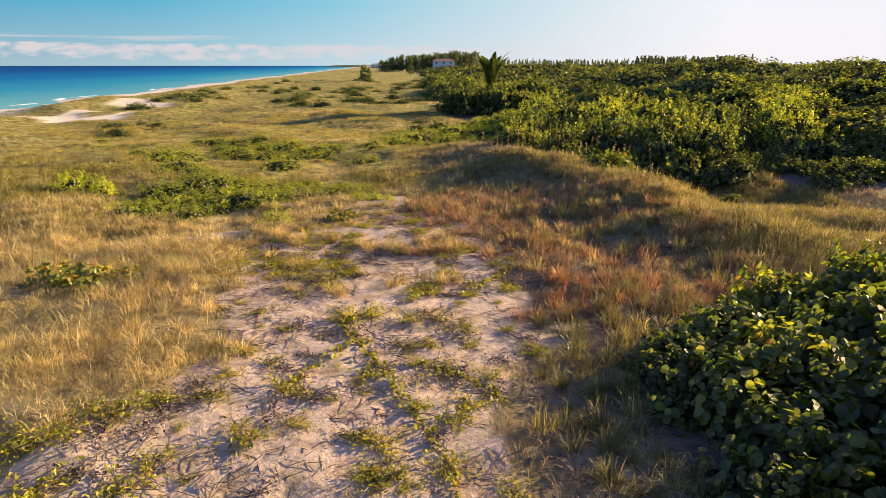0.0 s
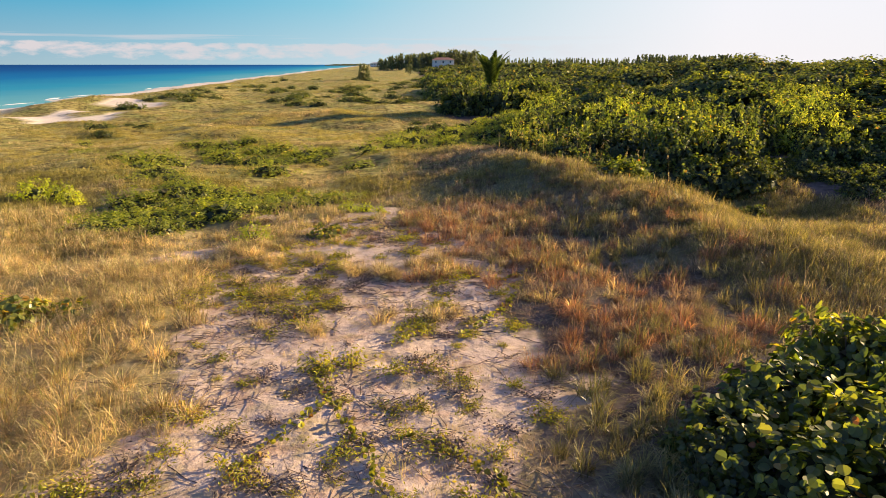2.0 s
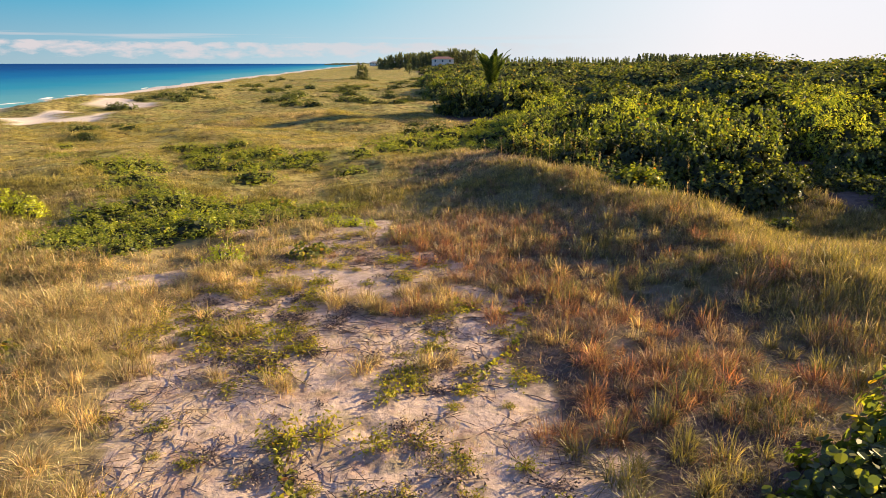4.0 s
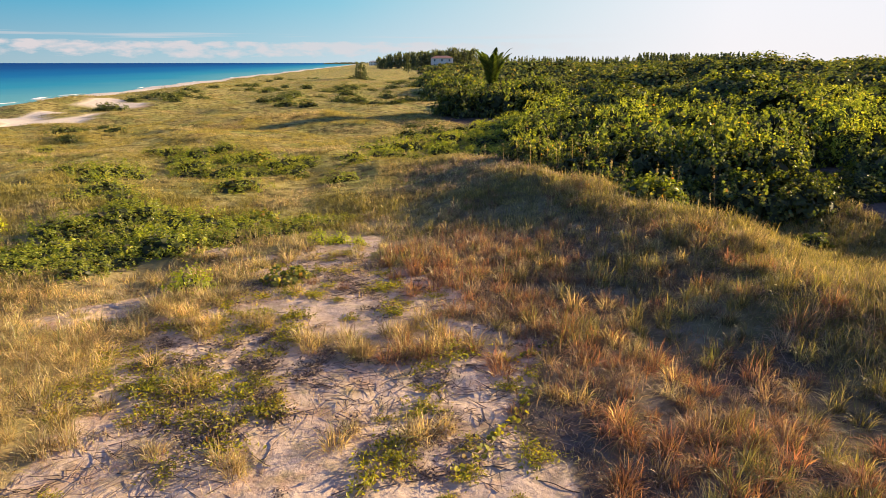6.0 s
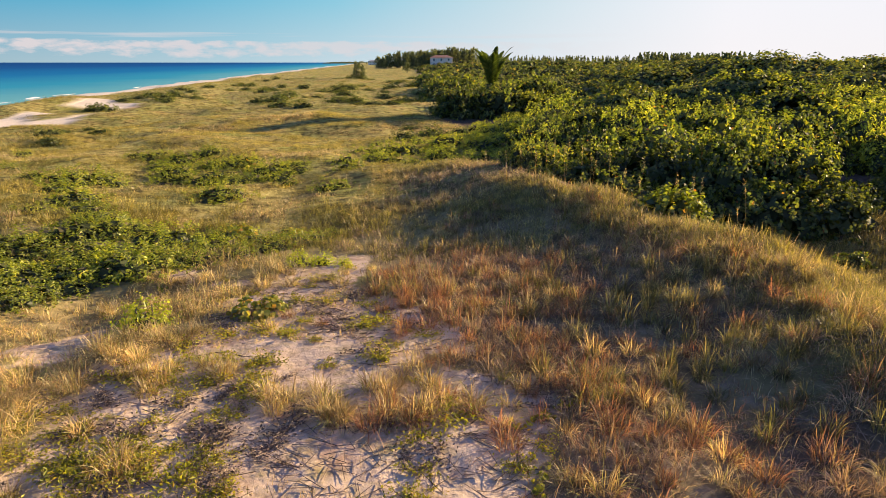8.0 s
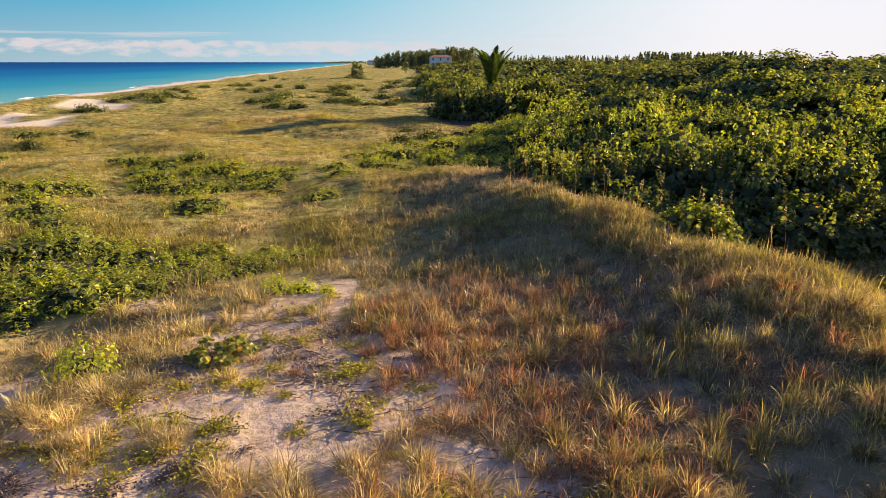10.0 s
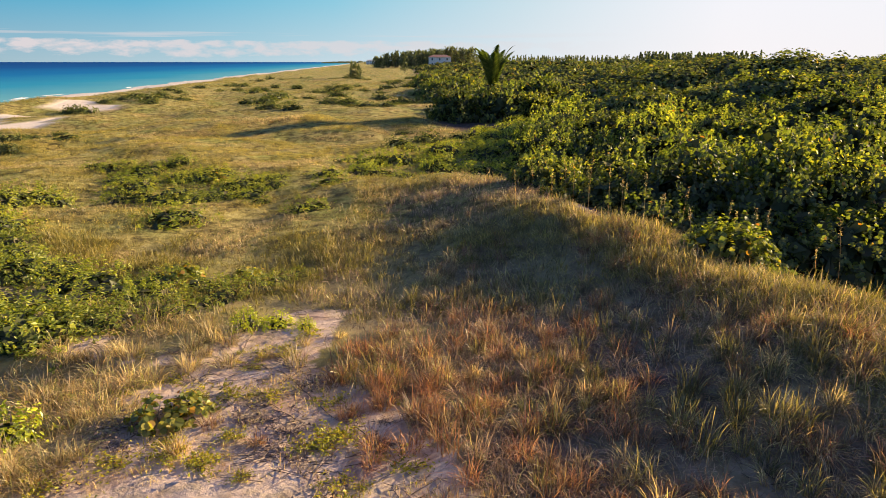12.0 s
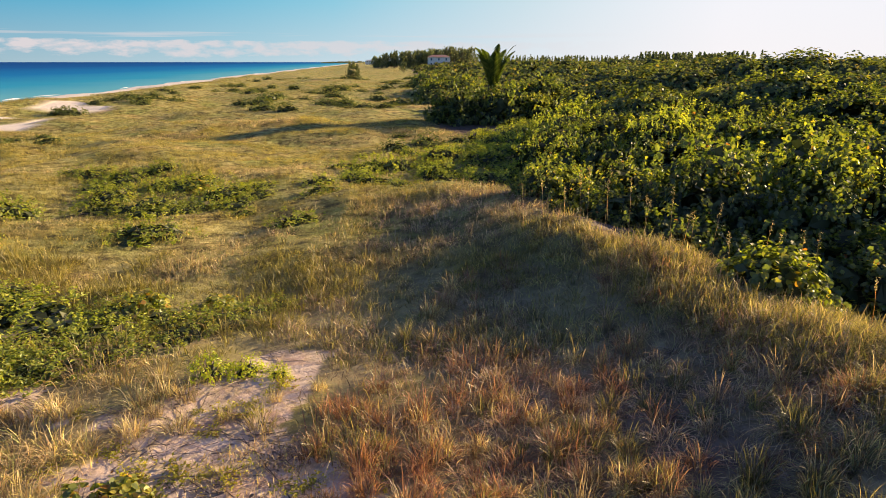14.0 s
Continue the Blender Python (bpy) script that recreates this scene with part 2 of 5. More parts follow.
SAND = ground_material()
SEA = sea_material()
FOAM = plain("sea_foam", (0.8, 0.82, 0.82), 0.6, 1.5, 0.15, 0.4)
GOLD = leafy("dry_golden_grass", [(0.0, (0.17, 0.115, 0.07)), (0.25, (0.46, 0.35, 0.185)), (0.55, (0.76, 0.64, 0.38)), (0.75, (0.60, 0.54, 0.24)), (0.9, (0.40, 0.42, 0.13)), (1.0, (0.22, 0.27, 0.07))], (1.1, 0.95, 0.55), 0.05, 0.5, 0.45, 0.7, dry=0.5)
RUST = leafy("rusty_dry_grass", [(0.0, (0.15, 0.085, 0.06)), (0.4, (0.40, 0.215, 0.125)), (0.7, (0.60, 0.38, 0.205)), (0.92, (0.48, 0.38, 0.14)), (1.0, (0.28, 0.28, 0.08))], (1.0, 0.75, 0.5), 0.05, 0.5, 0.4, 0.9, dry=0.42)
BROWN = leafy("dull_brown_grass", [(0.0, (0.22, 0.15, 0.125)), (0.4, (0.42, 0.30, 0.22)), (0.75, (0.58, 0.44, 0.29)), (1.0, (0.38, 0.37, 0.14))], (1.0, 0.9, 0.5), 0.05, 0.5, 0.35, 0.9, dry=0.42)
GREEN = leafy("green_grass", [(0.0, (0.11, 0.105, 0.04)), (0.4, (0.25, 0.23, 0.085)), (0.72, (0.40, 0.33, 0.14)), (1.0, (0.52, 0.40, 0.20))], (1.0, 1.0, 0.45), 0.06, 0.45, 0.4, 0.8, dry=0.42)
OLIVE = leafy("olive_grass", [(0.0, (0.17, 0.15, 0.035)), (0.4, (0.365, 0.335, 0.078)), (0.8, (0.52, 0.45, 0.12)), (1.0, (0.61, 0.48, 0.18))], (1.0, 0.95, 0.45), 0.04, 0.5, 0.4, 0.25, dry=0.42)
GRAPE = leafy("sea_grape_leaf", [(0.0, (0.042, 0.058, 0.018)), (0.5, (0.095, 0.122, 0.03)), (0.88, (0.17, 0.185, 0.042)), (0.985, (0.22, 0.21, 0.045)), (0.994, (0.32, 0.21, 0.04)), (1.0, (0.24, 0.09, 0.03))], (2.9, 2.95, 0.8), 0.04, 0.42, 0.42, 1.6, 0.45)
TURNING = leafy("yellowing_grape_leaf", [(0.0, (0.10, 0.13, 0.03)), (0.5, (0.27, 0.29, 0.06)), (0.85, (0.50, 0.44, 0.08)), (1.0, (0.48, 0.24, 0.06))], (1.7, 1.7, 0.6), 0.04, 0.42, 0.42, 1.6, 0.2)
CANOPY = leafy("thicket_canopy", [(0.0, (0.05, 0.068, 0.022)), (0.5, (0.11, 0.14, 0.036)), (0.92, (0.19, 0.205, 0.05)), (1.0, (0.28, 0.20, 0.06))], (2.0, 2.0, 0.8), 0.04, 0.45, 0.32, 0.25, dry=0.3)
SHRUB = leafy("shrub_leaf", [(0.0, (0.10, 0.14, 0.02)), (0.5, (0.25, 0.295, 0.04)), (0.9, (0.39, 0.41, 0.058)), (1.0, (0.46, 0.39, 0.075))], (2.0, 2.0, 0.7), 0.04, 0.5, 0.4, 1.2)
LIME = leafy("lime_leaf", [(0.0, (0.22, 0.27, 0.015)), (0.5, (0.43, 0.48, 0.02)), (1.0, (0.60, 0.58, 0.03))], (1.6, 1.7, 0.6), 0.05, 0.4, 0.4, 2.0)
CREEPER = leafy("creeper_leaf", [(0.0, (0.13, 0.15, 0.025)), (0.5, (0.33, 0.33, 0.045)), (0.85, (0.50, 0.47, 0.06)), (0.95, (0.42, 0.30, 0.06)), (1.0, (0.22, 0.08, 0.03))], (1.8, 1.7, 0.6), 0.025, 0.5, 0.4, 2.5)
# dark leaf colour that paints the shade inside crowns
INNER_SHADE = leafy("shade_painted_leaves", [(0.0, (0.035, 0.042, 0.022)), (0.5, (0.07, 0.085, 0.036)), (0.85, (0.095, 0.11, 0.042)), (1.0, (0.13, 0.11, 0.065))], (0.8, 0.9, 0.4), 0.02, 0.5, 0.12, 2.0)
NEEDLE = leafy("casuarina_needles", [(0.0, (0.10, 0.12, 0.065)), (0.6, (0.17, 0.19, 0.09)), (1.0, (0.24, 0.25, 0.115))], (1.5, 1.6, 0.8), 0.03, 0.5, 0.3, 0.3)
PALM = leafy("palm_frond", [(0.0, (0.05, 0.075, 0.018)), (0.6, (0.09, 0.12, 0.025)), (1.0, (0.15, 0.17, 0.04))], (1.8, 1.9, 0.7), 0.015, 0.5, 0.3, 2.0)
TWIG = leafy("dead_twigs", [(0.0, (0.10, 0.072, 0.062)), (0.5, (0.22, 0.165, 0.14)), (1.0, (0.42, 0.33, 0.27))], (0.3, 0.25, 0.2), 0.02, 0.6, 0.1, 2.0)
BARK = plain("grey_bark", (0.13, 0.105, 0.085), 0.85, 14, 0.35, 0.5)
STUCCO = plain("cream_stucco", (0.88, 0.76, 0.66), 0.85, 1.2, 0.12, 0.1)
ROOFING = plain("terracotta_roof", (0.34, 0.17, 0.13), 0.8, 2.0, 0.25, 0.3)
PANE = plain("dark_window_glass", (0.06, 0.075, 0.09), 0.15, 1.0, 0.2, 0.0)
WHITE = plain("white_painted_wall", (0.72, 0.72, 0.72), 0.8, 0.8, 0.1, 0.1)

# ---- mesh helpers ----
RNG = np.random.default_rng(11)


def mesh_of(name, verts, faces, mat, smooth=False):
    """A mesh from an array of places and an array of triangles or quads."""
    verts, faces = np.asarray(verts, np.float32), np.asarray(faces, np.int32)
    me = bpy.data.meshes.new(name)
    k = faces.shape[1]
    me.vertices.add(len(verts))
    me.vertices.foreach_set("co", verts.ravel())
    me.loops.add(faces.size)
    me.loops.foreach_set("vertex_index", faces.ravel())
    me.polygons.add(len(faces))
    me.polygons.foreach_set("loop_start", np.arange(0, faces.size, k, dtype=np.int32))
    me.polygons.foreach_set("use_smooth", np.full(len(faces), smooth))
    me.materials.append(mat)
    me.update(calc_edges=True)
    return me


def part(name, mesh, mat, parent, label="", kind=""):
    """Links a mesh or a bmesh as one mesh object under a thing or a part."""
    if isinstance(mesh, bmesh.types.BMesh):
        me = bpy.data.meshes.new(name)
        mesh.to_mesh(me)
        mesh.free()
        me.materials.append(mat)
        mesh = me
    ob = new(name, mesh)
    ob.parent = parent
    return tagged(ob, label, kind=kind)


def joined(chunks):
    verts, faces, base = [], [], 0
    for v, f in chunks:
        verts.append(v)
        faces.append(np.asarray(f) + base)
        base += len(v)
    return np.concatenate(verts), np.concatenate(faces)


def unit(v):
    return v / np.maximum(np.linalg.norm(v, axis=-1, keepdims=True), 1e-9)


def blades(base, height, width, lean, seg=3, droop=0.5):
    """Tapered, arching blades. lean: flat way from foot to tip; droop: how far a leaning tip sinks again."""
    n = len(base)
    a = RNG.uniform(0, 2 * np.pi, n)
    side = np.stack([np.cos(a), np.sin(a), np.zeros(n)], 1)
    h, w = np.asarray(height)[:, None], np.asarray(width)[:, None]
    out = np.concatenate([lean, np.zeros((n, 1))], 1)
    far = np.clip(np.linalg.norm(out, axis=1, keepdims=True) / np.maximum(h, 1e-3), 0, 1.2)
    cols = []
    for k in range(seg + 1):
        t = k / seg
        p = base + out * t ** 1.7 + np.array([0, 0, 1.0]) * h * (t - droop * far * t ** 2.6)
        if k < seg:
            half_w = side * w * 0.5 * (1 - 0.55 * t ** 2)
            cols += [p - half_w, p + half_w]
        else:
            cols.append(p)
    per = 2 * seg + 1
    v = np.stack(cols, 1).reshape(-1, 3)
    tri = []
    for k in range(seg - 1):
        tri += [[2 * k, 2 * k + 1, 2 * k + 3], [2 * k, 2 * k + 3, 2 * k + 2]]
    tri.append([2 * seg - 2, 2 * seg - 1, 2 * seg])
    return v, (np.array(tri)[None] + per * np.arange(n)[:, None, None]).reshape(-1, 3)


def leaves(center, normal, size, kind="round", cup=0.12, stretch_to=1.0):
    """Leaves facing their normals. round: a six-cornered leaf folded on the midrib; disc: a rounder one for near bushes; tuft: a broad one for far crowns; lance: two triangles folded on the midrib."""
    n = len(center)
    normal = unit(normal)
    a = unit(RNG.normal(size=(n, 3)))
    u = unit(np.cross(normal, a))
    w = np.cross(normal, u)
    s = np.asarray(size)[:, None]
    if kind == "round":
        rim = [center + s * 0.5 * (u * math.cos(k * math.pi / 3) * stretch_to + w * math.sin(k * math.pi / 3)) for k in range(6)]
        lift = (0, 1, 1, 0, 1, 1)
        v = np.stack([r + normal * s * cup * k for r, k in zip(rim, lift)], 1).reshape(-1, 3)
        tri = np.array([[0, 1, 2], [0, 2, 3], [0, 3, 4], [0, 4, 5]])
        return v, (tri[None] + 6 * np.arange(n)[:, None, None]).reshape(-1, 3)
    if kind == "tuft":
        v = np.stack([center - u * s * 0.5, center + w * s * 0.42 + normal * s * cup, center + u * s * 0.5, center - w * s * 0.42 + normal * s * cup], 1).reshape(-1, 3)
        tri = np.array([[0, 2, 1], [0, 3, 2]])
        return v, (tri[None] + 4 * np.arange(n)[:, None, None]).reshape(-1, 3)
    if kind == "disc":
        rim = [center + s * 0.5 * (u * math.cos(k * math.pi / 5) + w * math.sin(k * math.pi / 5)) + normal * s * cup * abs(math.sin(k * math.pi / 5)) for k in range(10)]
        v = np.stack(rim, 1).reshape(-1, 3)
        tri = np.array([[0, 1, 2], [0, 2, 3], [0, 3, 4], [0, 4, 5], [0, 5, 6], [0, 6, 7], [0, 7, 8], [0, 8, 9]])
        return v, (tri[None] + 10 * np.arange(n)[:, None, None]).reshape(-1, 3)
    v = np.stack([center - u * s * 0.5, center + w * s * 0.24 + normal * s * cup, center + u * s * 0.5, center - w * s * 0.24 + normal * s * cup], 1).reshape(-1, 3)
    tri = np.array([[0, 2, 1], [0, 3, 2]])
    return v, (tri[None] + 4 * np.arange(n)[:, None, None]).reshape(-1, 3)


def sticks(a, b, ra, rb):
    """Three-sided tapered sticks from a to b."""
    n = len(a)
    d = unit(b - a)
    u = unit(np.cross(d, unit(RNG.normal(size=(n, 3)))))
    w = np.cross(d, u)
    ra, rb = np.asarray(ra)[:, None], np.asarray(rb)[:, None]
    ring = [(math.cos(k * 2.0944), math.sin(k * 2.0944)) for k in range(3)]
    v = np.stack([a + ra * (u * c + w * s) for c, s in ring] + [b + rb * (u * c + w * s) for c, s in ring], 1).reshape(-1, 3)
    f = np.array([[0, 1, 4], [0, 4, 3], [1, 2, 5], [1, 5, 4], [2, 0, 3], [2, 3, 5]])
    return v, (f[None] + 6 * np.arange(n)[:, None, None]).reshape(-1, 3)


# ---- the lie of the land ----
def lattice(ix, iy, seed):
    q = (ix.astype(np.int64) * 374761393 + iy.astype(np.int64) * 668265263 + seed * 974634777) & 0x7FFFFFFF
    q = ((q ^ (q >> 13)) * 1274126177) & 0x7FFFFFFF
    return ((q ^ (q >> 16)) & 0xFFFF) / 65535.0


def value_noise(x, y, size, seed=0):
    """Smooth noise between -1 and 1 with lumps of that size."""
    x, y = np.asarray(x, float) / size, np.asarray(y, float) / size
    ix, iy = np.floor(x), np.floor(y)
    fx, fy = x - ix, y - iy
    fx, fy = fx * fx * (3 - 2 * fx), fy * fy * (3 - 2 * fy)
    a, b = lattice(ix, iy, seed), lattice(ix + 1, iy, seed)
    c, d = lattice(ix, iy + 1, seed), lattice(ix + 1, iy + 1, seed)
    return 2 * ((a * (1 - fx) + b * fx) * (1 - fy) + (c * (1 - fx) + d * fx) * fy) - 1


def step(lo, hi, v):
    t = np.clip((v - lo) / (hi - lo), 0, 1)
    return t * t * (3 - 2 * t)


def inside(poly, x, y):
    """Which places lie within a polygon of plan points."""
    hit = np.zeros(np.shape(x), bool)
    for (x0, y0), (x1, y1) in zip(poly, poly[1:] + poly[:1]):
        if y0 != y1:
            hit ^= ((y0 > y) != (y1 > y)) & (x < (x1 - x0) * (y - y0) / (y1 - y0) + x0)
    return hit


RIDGE = [(0.6, 35.0, 0.5), (2.2, 30.5, 0.85), (3.2, 25.8, 0.95), (4.4, 23.6, 1.1), (5.3, 21.8, 1.1), (5.8, 20.2, 1.05), (5.7, 18.4, 1.0), (6.4, 16.0, 0.72), (8.0, 14.8, 0.8), (9.6, 13.6, 0.62), (14, 11.0, 0.6)]
SHOULDER = [(6.4, 16.0, 0.7), (9.4, 16.2, 0.6), (13.5, 15.4, 0.4)]
BLOWOUT = [(-6, -6), (-5.2, 5), (-4.7, 7.2), (-4.4, 8.2), (-3.7, 9.7), (-4.3, 11.5), (-4.6, 12.9), (-4.5, 13.6), (-4.6, 14.6), (-4.9, 15.6), (-4.6, 16.6), (-4.1, 17.4), (-3.6, 19.3), (-3.7, 20.6), (-2.8, 21.4), (-2.2, 22.6), (-1.2, 22.7),
           (-1.3, 21.4), (-1.5, 20.4), (-0.1, 19.2), (0.5, 17.8), (0.6, 16.9), (-0.2, 16.4), (1.7, 16.2), (2.1, 15.0), (1.5, 13.2), (1.6, 10.9), (2.6, 10.2), (1.2, 8.7), (0.8, 7.4), (1.0, 6.0), (1.6, -6)]
OPENING = [(-42, 55), (-36, 58), (-31.5, 63), (-33, 72), (-33.5, 82), (-38, 90), (-42, 92), (-41, 76), (-41, 66), (-46, 60)]


def bare_patches(x, y):
    """Small openings of sand in the straw beside the blowout."""
    edge = step(-8.5, -6.5, x) * step(-2.0, -4.0, x) * step(12.5, 14.5, y) * step(23.0, 20.5, y)
    return edge * (value_noise(x, y, 1.5, 35) + 0.5 * value_noise(x, y, 0.6, 36)) > 0.68


def seaward(x, y):
    """Metres from the walk's first place towards the sea, across the coast."""
    return -(x + 0.1 * y)


def thicket_edge(y):
    return np.interp(y, (28, 36, 48, 53, 57, 64, 74, 84, 100, 130, 170, 300, 480), (2.9, 3.4, 3.2, 2.4, -0.4, -0.8, 1.0, -1.8, -2.3, -3.6, -5.4, -11, -24)) + 0.5 * value_noise(y, y * 0, 7.0, 5)


def height(x, y):
    x, y = np.asarray(x, float), np.asarray(y, float)
    c = seaward(x, y)
    z = 0.16 * value_noise(x, y, 5.5, 1) + 0.07 * value_noise(x, y, 1.9, 2) + 0.3 * value_noise(x, y, 23, 3) * step(10, 40, y + np.abs(x)) + (0.36 * value_noise(x + 0.3 * y, y, 7.5, 6) + 0.18 * value_noise(x, y, 3.1, 7)) * step(20, 34, y + np.abs(x))
    flat = step(1.5, 0.0, np.hypot(np.maximum(np.abs(x + 1.2) - 3.0, 0), np.maximum(np.abs(y - 12) - 9, 0)))
    z = z * (1 - 0.75 * flat) + 0.02 * value_noise(x, y, 0.55, 4)
    grassy = step(-3.6, -5.2, x) * step(34, 24, y)
    z = z + grassy * (0.14 * value_noise(x, y, 2.1, 11) + 0.085 * value_noise(x, y, 0.95, 12))
    for hx, hy, hh, hr in ((-5.5, 12.9, 0.30, 0.8), (-4.9, 10.4, 0.16, 0.6), (-7.4, 15.2, 0.22, 1.0), (-9.3, 11.5, 0.25, 1.1), (-6.4, 9.0, 0.2, 0.8), (-8.6, 17.8, 0.22, 1.0)):
        z = z + hh * np.exp(-((x - hx) ** 2 + (y - hy) ** 2) / hr ** 2)
    best = np.zeros_like(z)
    for (x0, y0, h0), (x1, y1, h1) in list(zip(RIDGE, RIDGE[1:])) + list(zip(SHOULDER, SHOULDER[1:])):
        dx, dy = x1 - x0, y1 - y0
        s = np.clip(((x - x0) * dx + (y - y0) * dy) / (dx * dx + dy * dy), 0, 1)
        off_x, off_y = x - x0 - s * dx, y - y0 - s * dy
        d = np.hypot(off_x, off_y)
        open_side = step(0.3, -0.3, (off_x * -dy + off_y * dx) / (np.hypot(dx, dy) * np.maximum(d, 0.01)))
        wide = 2.5 + (0.3 * step(16.5, 20.0, y) - 0.4) * open_side
        best = np.maximum(best, (h0 + s * (h1 - h0)) * 1.06 * np.exp(-((np.maximum(d, 0.12) / wide) ** (2 - 0.85 * open_side))))
    z = z * (1 - 0.7 * np.clip(1.6 * best, 0, 1)) + best * (1 + 0.17 * value_noise(x, y, 1.9, 13) + 0.12 * value_noise(x, y, 0.8, 19))
    inland = x - (2.7 - 0.06 * np.maximum(y - 28, 0))
    z = z + 2.5 * step(1, 30, inland) * step(22, 34, y + 0.25 * np.maximum(x - 12, 0))
    z = z + 0.3 * np.exp(-(((c - 33) / 7.0) ** 2)) * (1 - 0.95 * np.exp(-(((x + 37) / 7) ** 2 + ((y - 73) / 17) ** 2))) * (1 - 0.7 * step(120, 260, y))
    z = z + 0.22 * np.exp(-(((c - 36) / 3.0) ** 2)) * np.clip(0.55 + 0.9 * value_noise(x * 0.4, y * 0.55, 6, 14), 0.1, 1) * step(30, 60, y) * (1 - 0.6 * step(150, 300, y))
    meadow = step(24, 32, y) * step(2, -1, x - 0.03 * y) * step(38, 34, c)
    z = z + meadow * (0.13 * value_noise(x, y, 2.6, 15) + 0.07 * value_noise(x, y, 1.2, 16)) * (1 - step(90, 150, y))
    z = z - 0.35 * step(4, 30, c) - 1.4 * step(37, 50, c) - 2.1 * step(50, 82, c) - 3.0 * step(82, 150, c)
    return z


def axis(lo, hi, near_lo, near_hi, fine, grow, grow_back):
    """Grid lines, close together where the walk passes and wider further off."""
    mid = list(np.arange(near_lo, near_hi, fine))
    up, d = [near_hi], fine
    while up[-1] < hi:
        d *= grow
        up.append(up[-1] + d)
    down, d = [near_lo], fine
    while down[-1] > lo:
        d *= grow_back
        down.append(down[-1] - d)
    return np.array(down[:0:-1] + mid + up)


gx, gy = axis(-4800, 4800, -7, 8, 0.14, 1.05, 1.035), axis(-300, 4900, 3, 23, 0.14, 1.03, 1.15)
X, Y = np.meshgrid(gx, gy)
Z = height(X, Y)
near_sand = ((X > -8) & (X < 5) & (Y < 25))
Z = Z + near_sand * (0.018 * value_noise(X, Y, 0.23, 8) + 0.012 * value_noise(X + 0.5 * Y, Y, 0.4, 9))
# trodden dents in the open sand
for k in range(70):
    px, py, r = RNG.uniform(-4.5, 1.5), RNG.uniform(5, 21), RNG.uniform(0.10, 0.2)
    d = np.hypot((X - px) / 1.0, (Y - py) / 1.4) / r
    Z = Z - near_sand * (0.045 * np.exp(-d * d) - 0.02 * np.exp(-((d - 1.5) ** 2) * 4))
wx, wy = X + 0.35 * value_noise(X, Y, 1.3, 21), Y + 0.35 * value_noise(X, Y, 1.3, 22)
bare = inside(BLOWOUT, wx, wy) | bare_patches(X, Y) | inside(OPENING, X + 1.5 * value_noise(X, Y, 4, 23), Y) & (value_noise(X, Y, 4.5, 25) > -0.05)
coast = seaward(X, Y)
thatch = np.where(bare, 0.25, 0.66)
slope = step(0.0, 1.5, X) * step(22.5, 20, Y) * step(8, 6.5, X)
thatch = thatch - 0.16 * slope * ~bare
thatch = np.where(coast > 39 + 2.5 * value_noise(X, Y, 6, 24), 0.0, thatch)
gverts = np.stack([X, Y, Z], -1).reshape(-1, 3)
ny, nx = X.shape
idx = np.arange(nx * ny).reshape(ny, nx)
gfaces = np.stack([idx[:-1, :-1], idx[:-1, 1:], idx[1:, 1:], idx[1:, :-1]], -1).reshape(-1, 4)
gmesh = mesh_of("ground", gverts, gfaces, SAND, True)
att = gmesh.attributes.new("thatch", "FLOAT", "POINT")
att.data.foreach_set("value", thatch.astype(np.float32).ravel())
# brown litter; shade under bushes and in the gully is painted with it
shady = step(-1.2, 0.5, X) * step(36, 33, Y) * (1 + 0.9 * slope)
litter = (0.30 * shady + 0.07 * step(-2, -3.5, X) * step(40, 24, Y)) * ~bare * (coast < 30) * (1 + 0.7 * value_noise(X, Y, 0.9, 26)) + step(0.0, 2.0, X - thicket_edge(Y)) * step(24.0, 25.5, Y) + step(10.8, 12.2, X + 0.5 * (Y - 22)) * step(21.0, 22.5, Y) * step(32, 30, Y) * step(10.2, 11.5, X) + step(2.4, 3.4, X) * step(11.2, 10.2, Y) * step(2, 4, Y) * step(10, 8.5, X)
att = gmesh.attributes.new("litter_and_shade", "FLOAT", "POINT")
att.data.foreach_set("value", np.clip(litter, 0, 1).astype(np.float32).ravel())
sward = step(23, 29, Y + 0.4 * np.maximum(-X - 8, 0)) * step(4, 1, X - 0.03 * Y) * (coast < 42) * ~bare
sward = np.maximum(sward, 0.7 * step(4.5, 6.0, X) * step(13, 14.5, Y) * step(25, 23, Y) * step(12.5, 11, X))
att = gmesh.attributes.new("sward", "FLOAT", "POINT")
att.data.foreach_set("value", sward.astype(np.float32).ravel())
att = gmesh.attributes.new("beach", "FLOAT", "POINT")
att.data.foreach_set("value", np.maximum(step(38, 43, coast), (inside(OPENING, X, Y) & bare) * 0.8).astype(np.float32).ravel())
ground = tagged(new("ground", gmesh), "pale sandy dune ground with dry thatch and bare sand", "ground", kind="structure")

SEA_Z = -2.8
water_y = np.array([-1500, -300, 0, 200, 500, 1000, 2000, 3500, 4900.0])
wv = np.concatenate([np.stack([-60 - 0.1 * water_y, water_y, np.full(9, SEA_Z)], 1), np.stack([np.full(9, -4850.0), water_y, np.full(9, SEA_Z)], 1)])
wf = np.array([[k, k + 1, k + 10, k + 9] for k in range(8)])
tagged(new("water", mesh_of("water", wv, wf, SEA)), "blue sea, turquoise over the shallow sand", "sea", kind="structure")


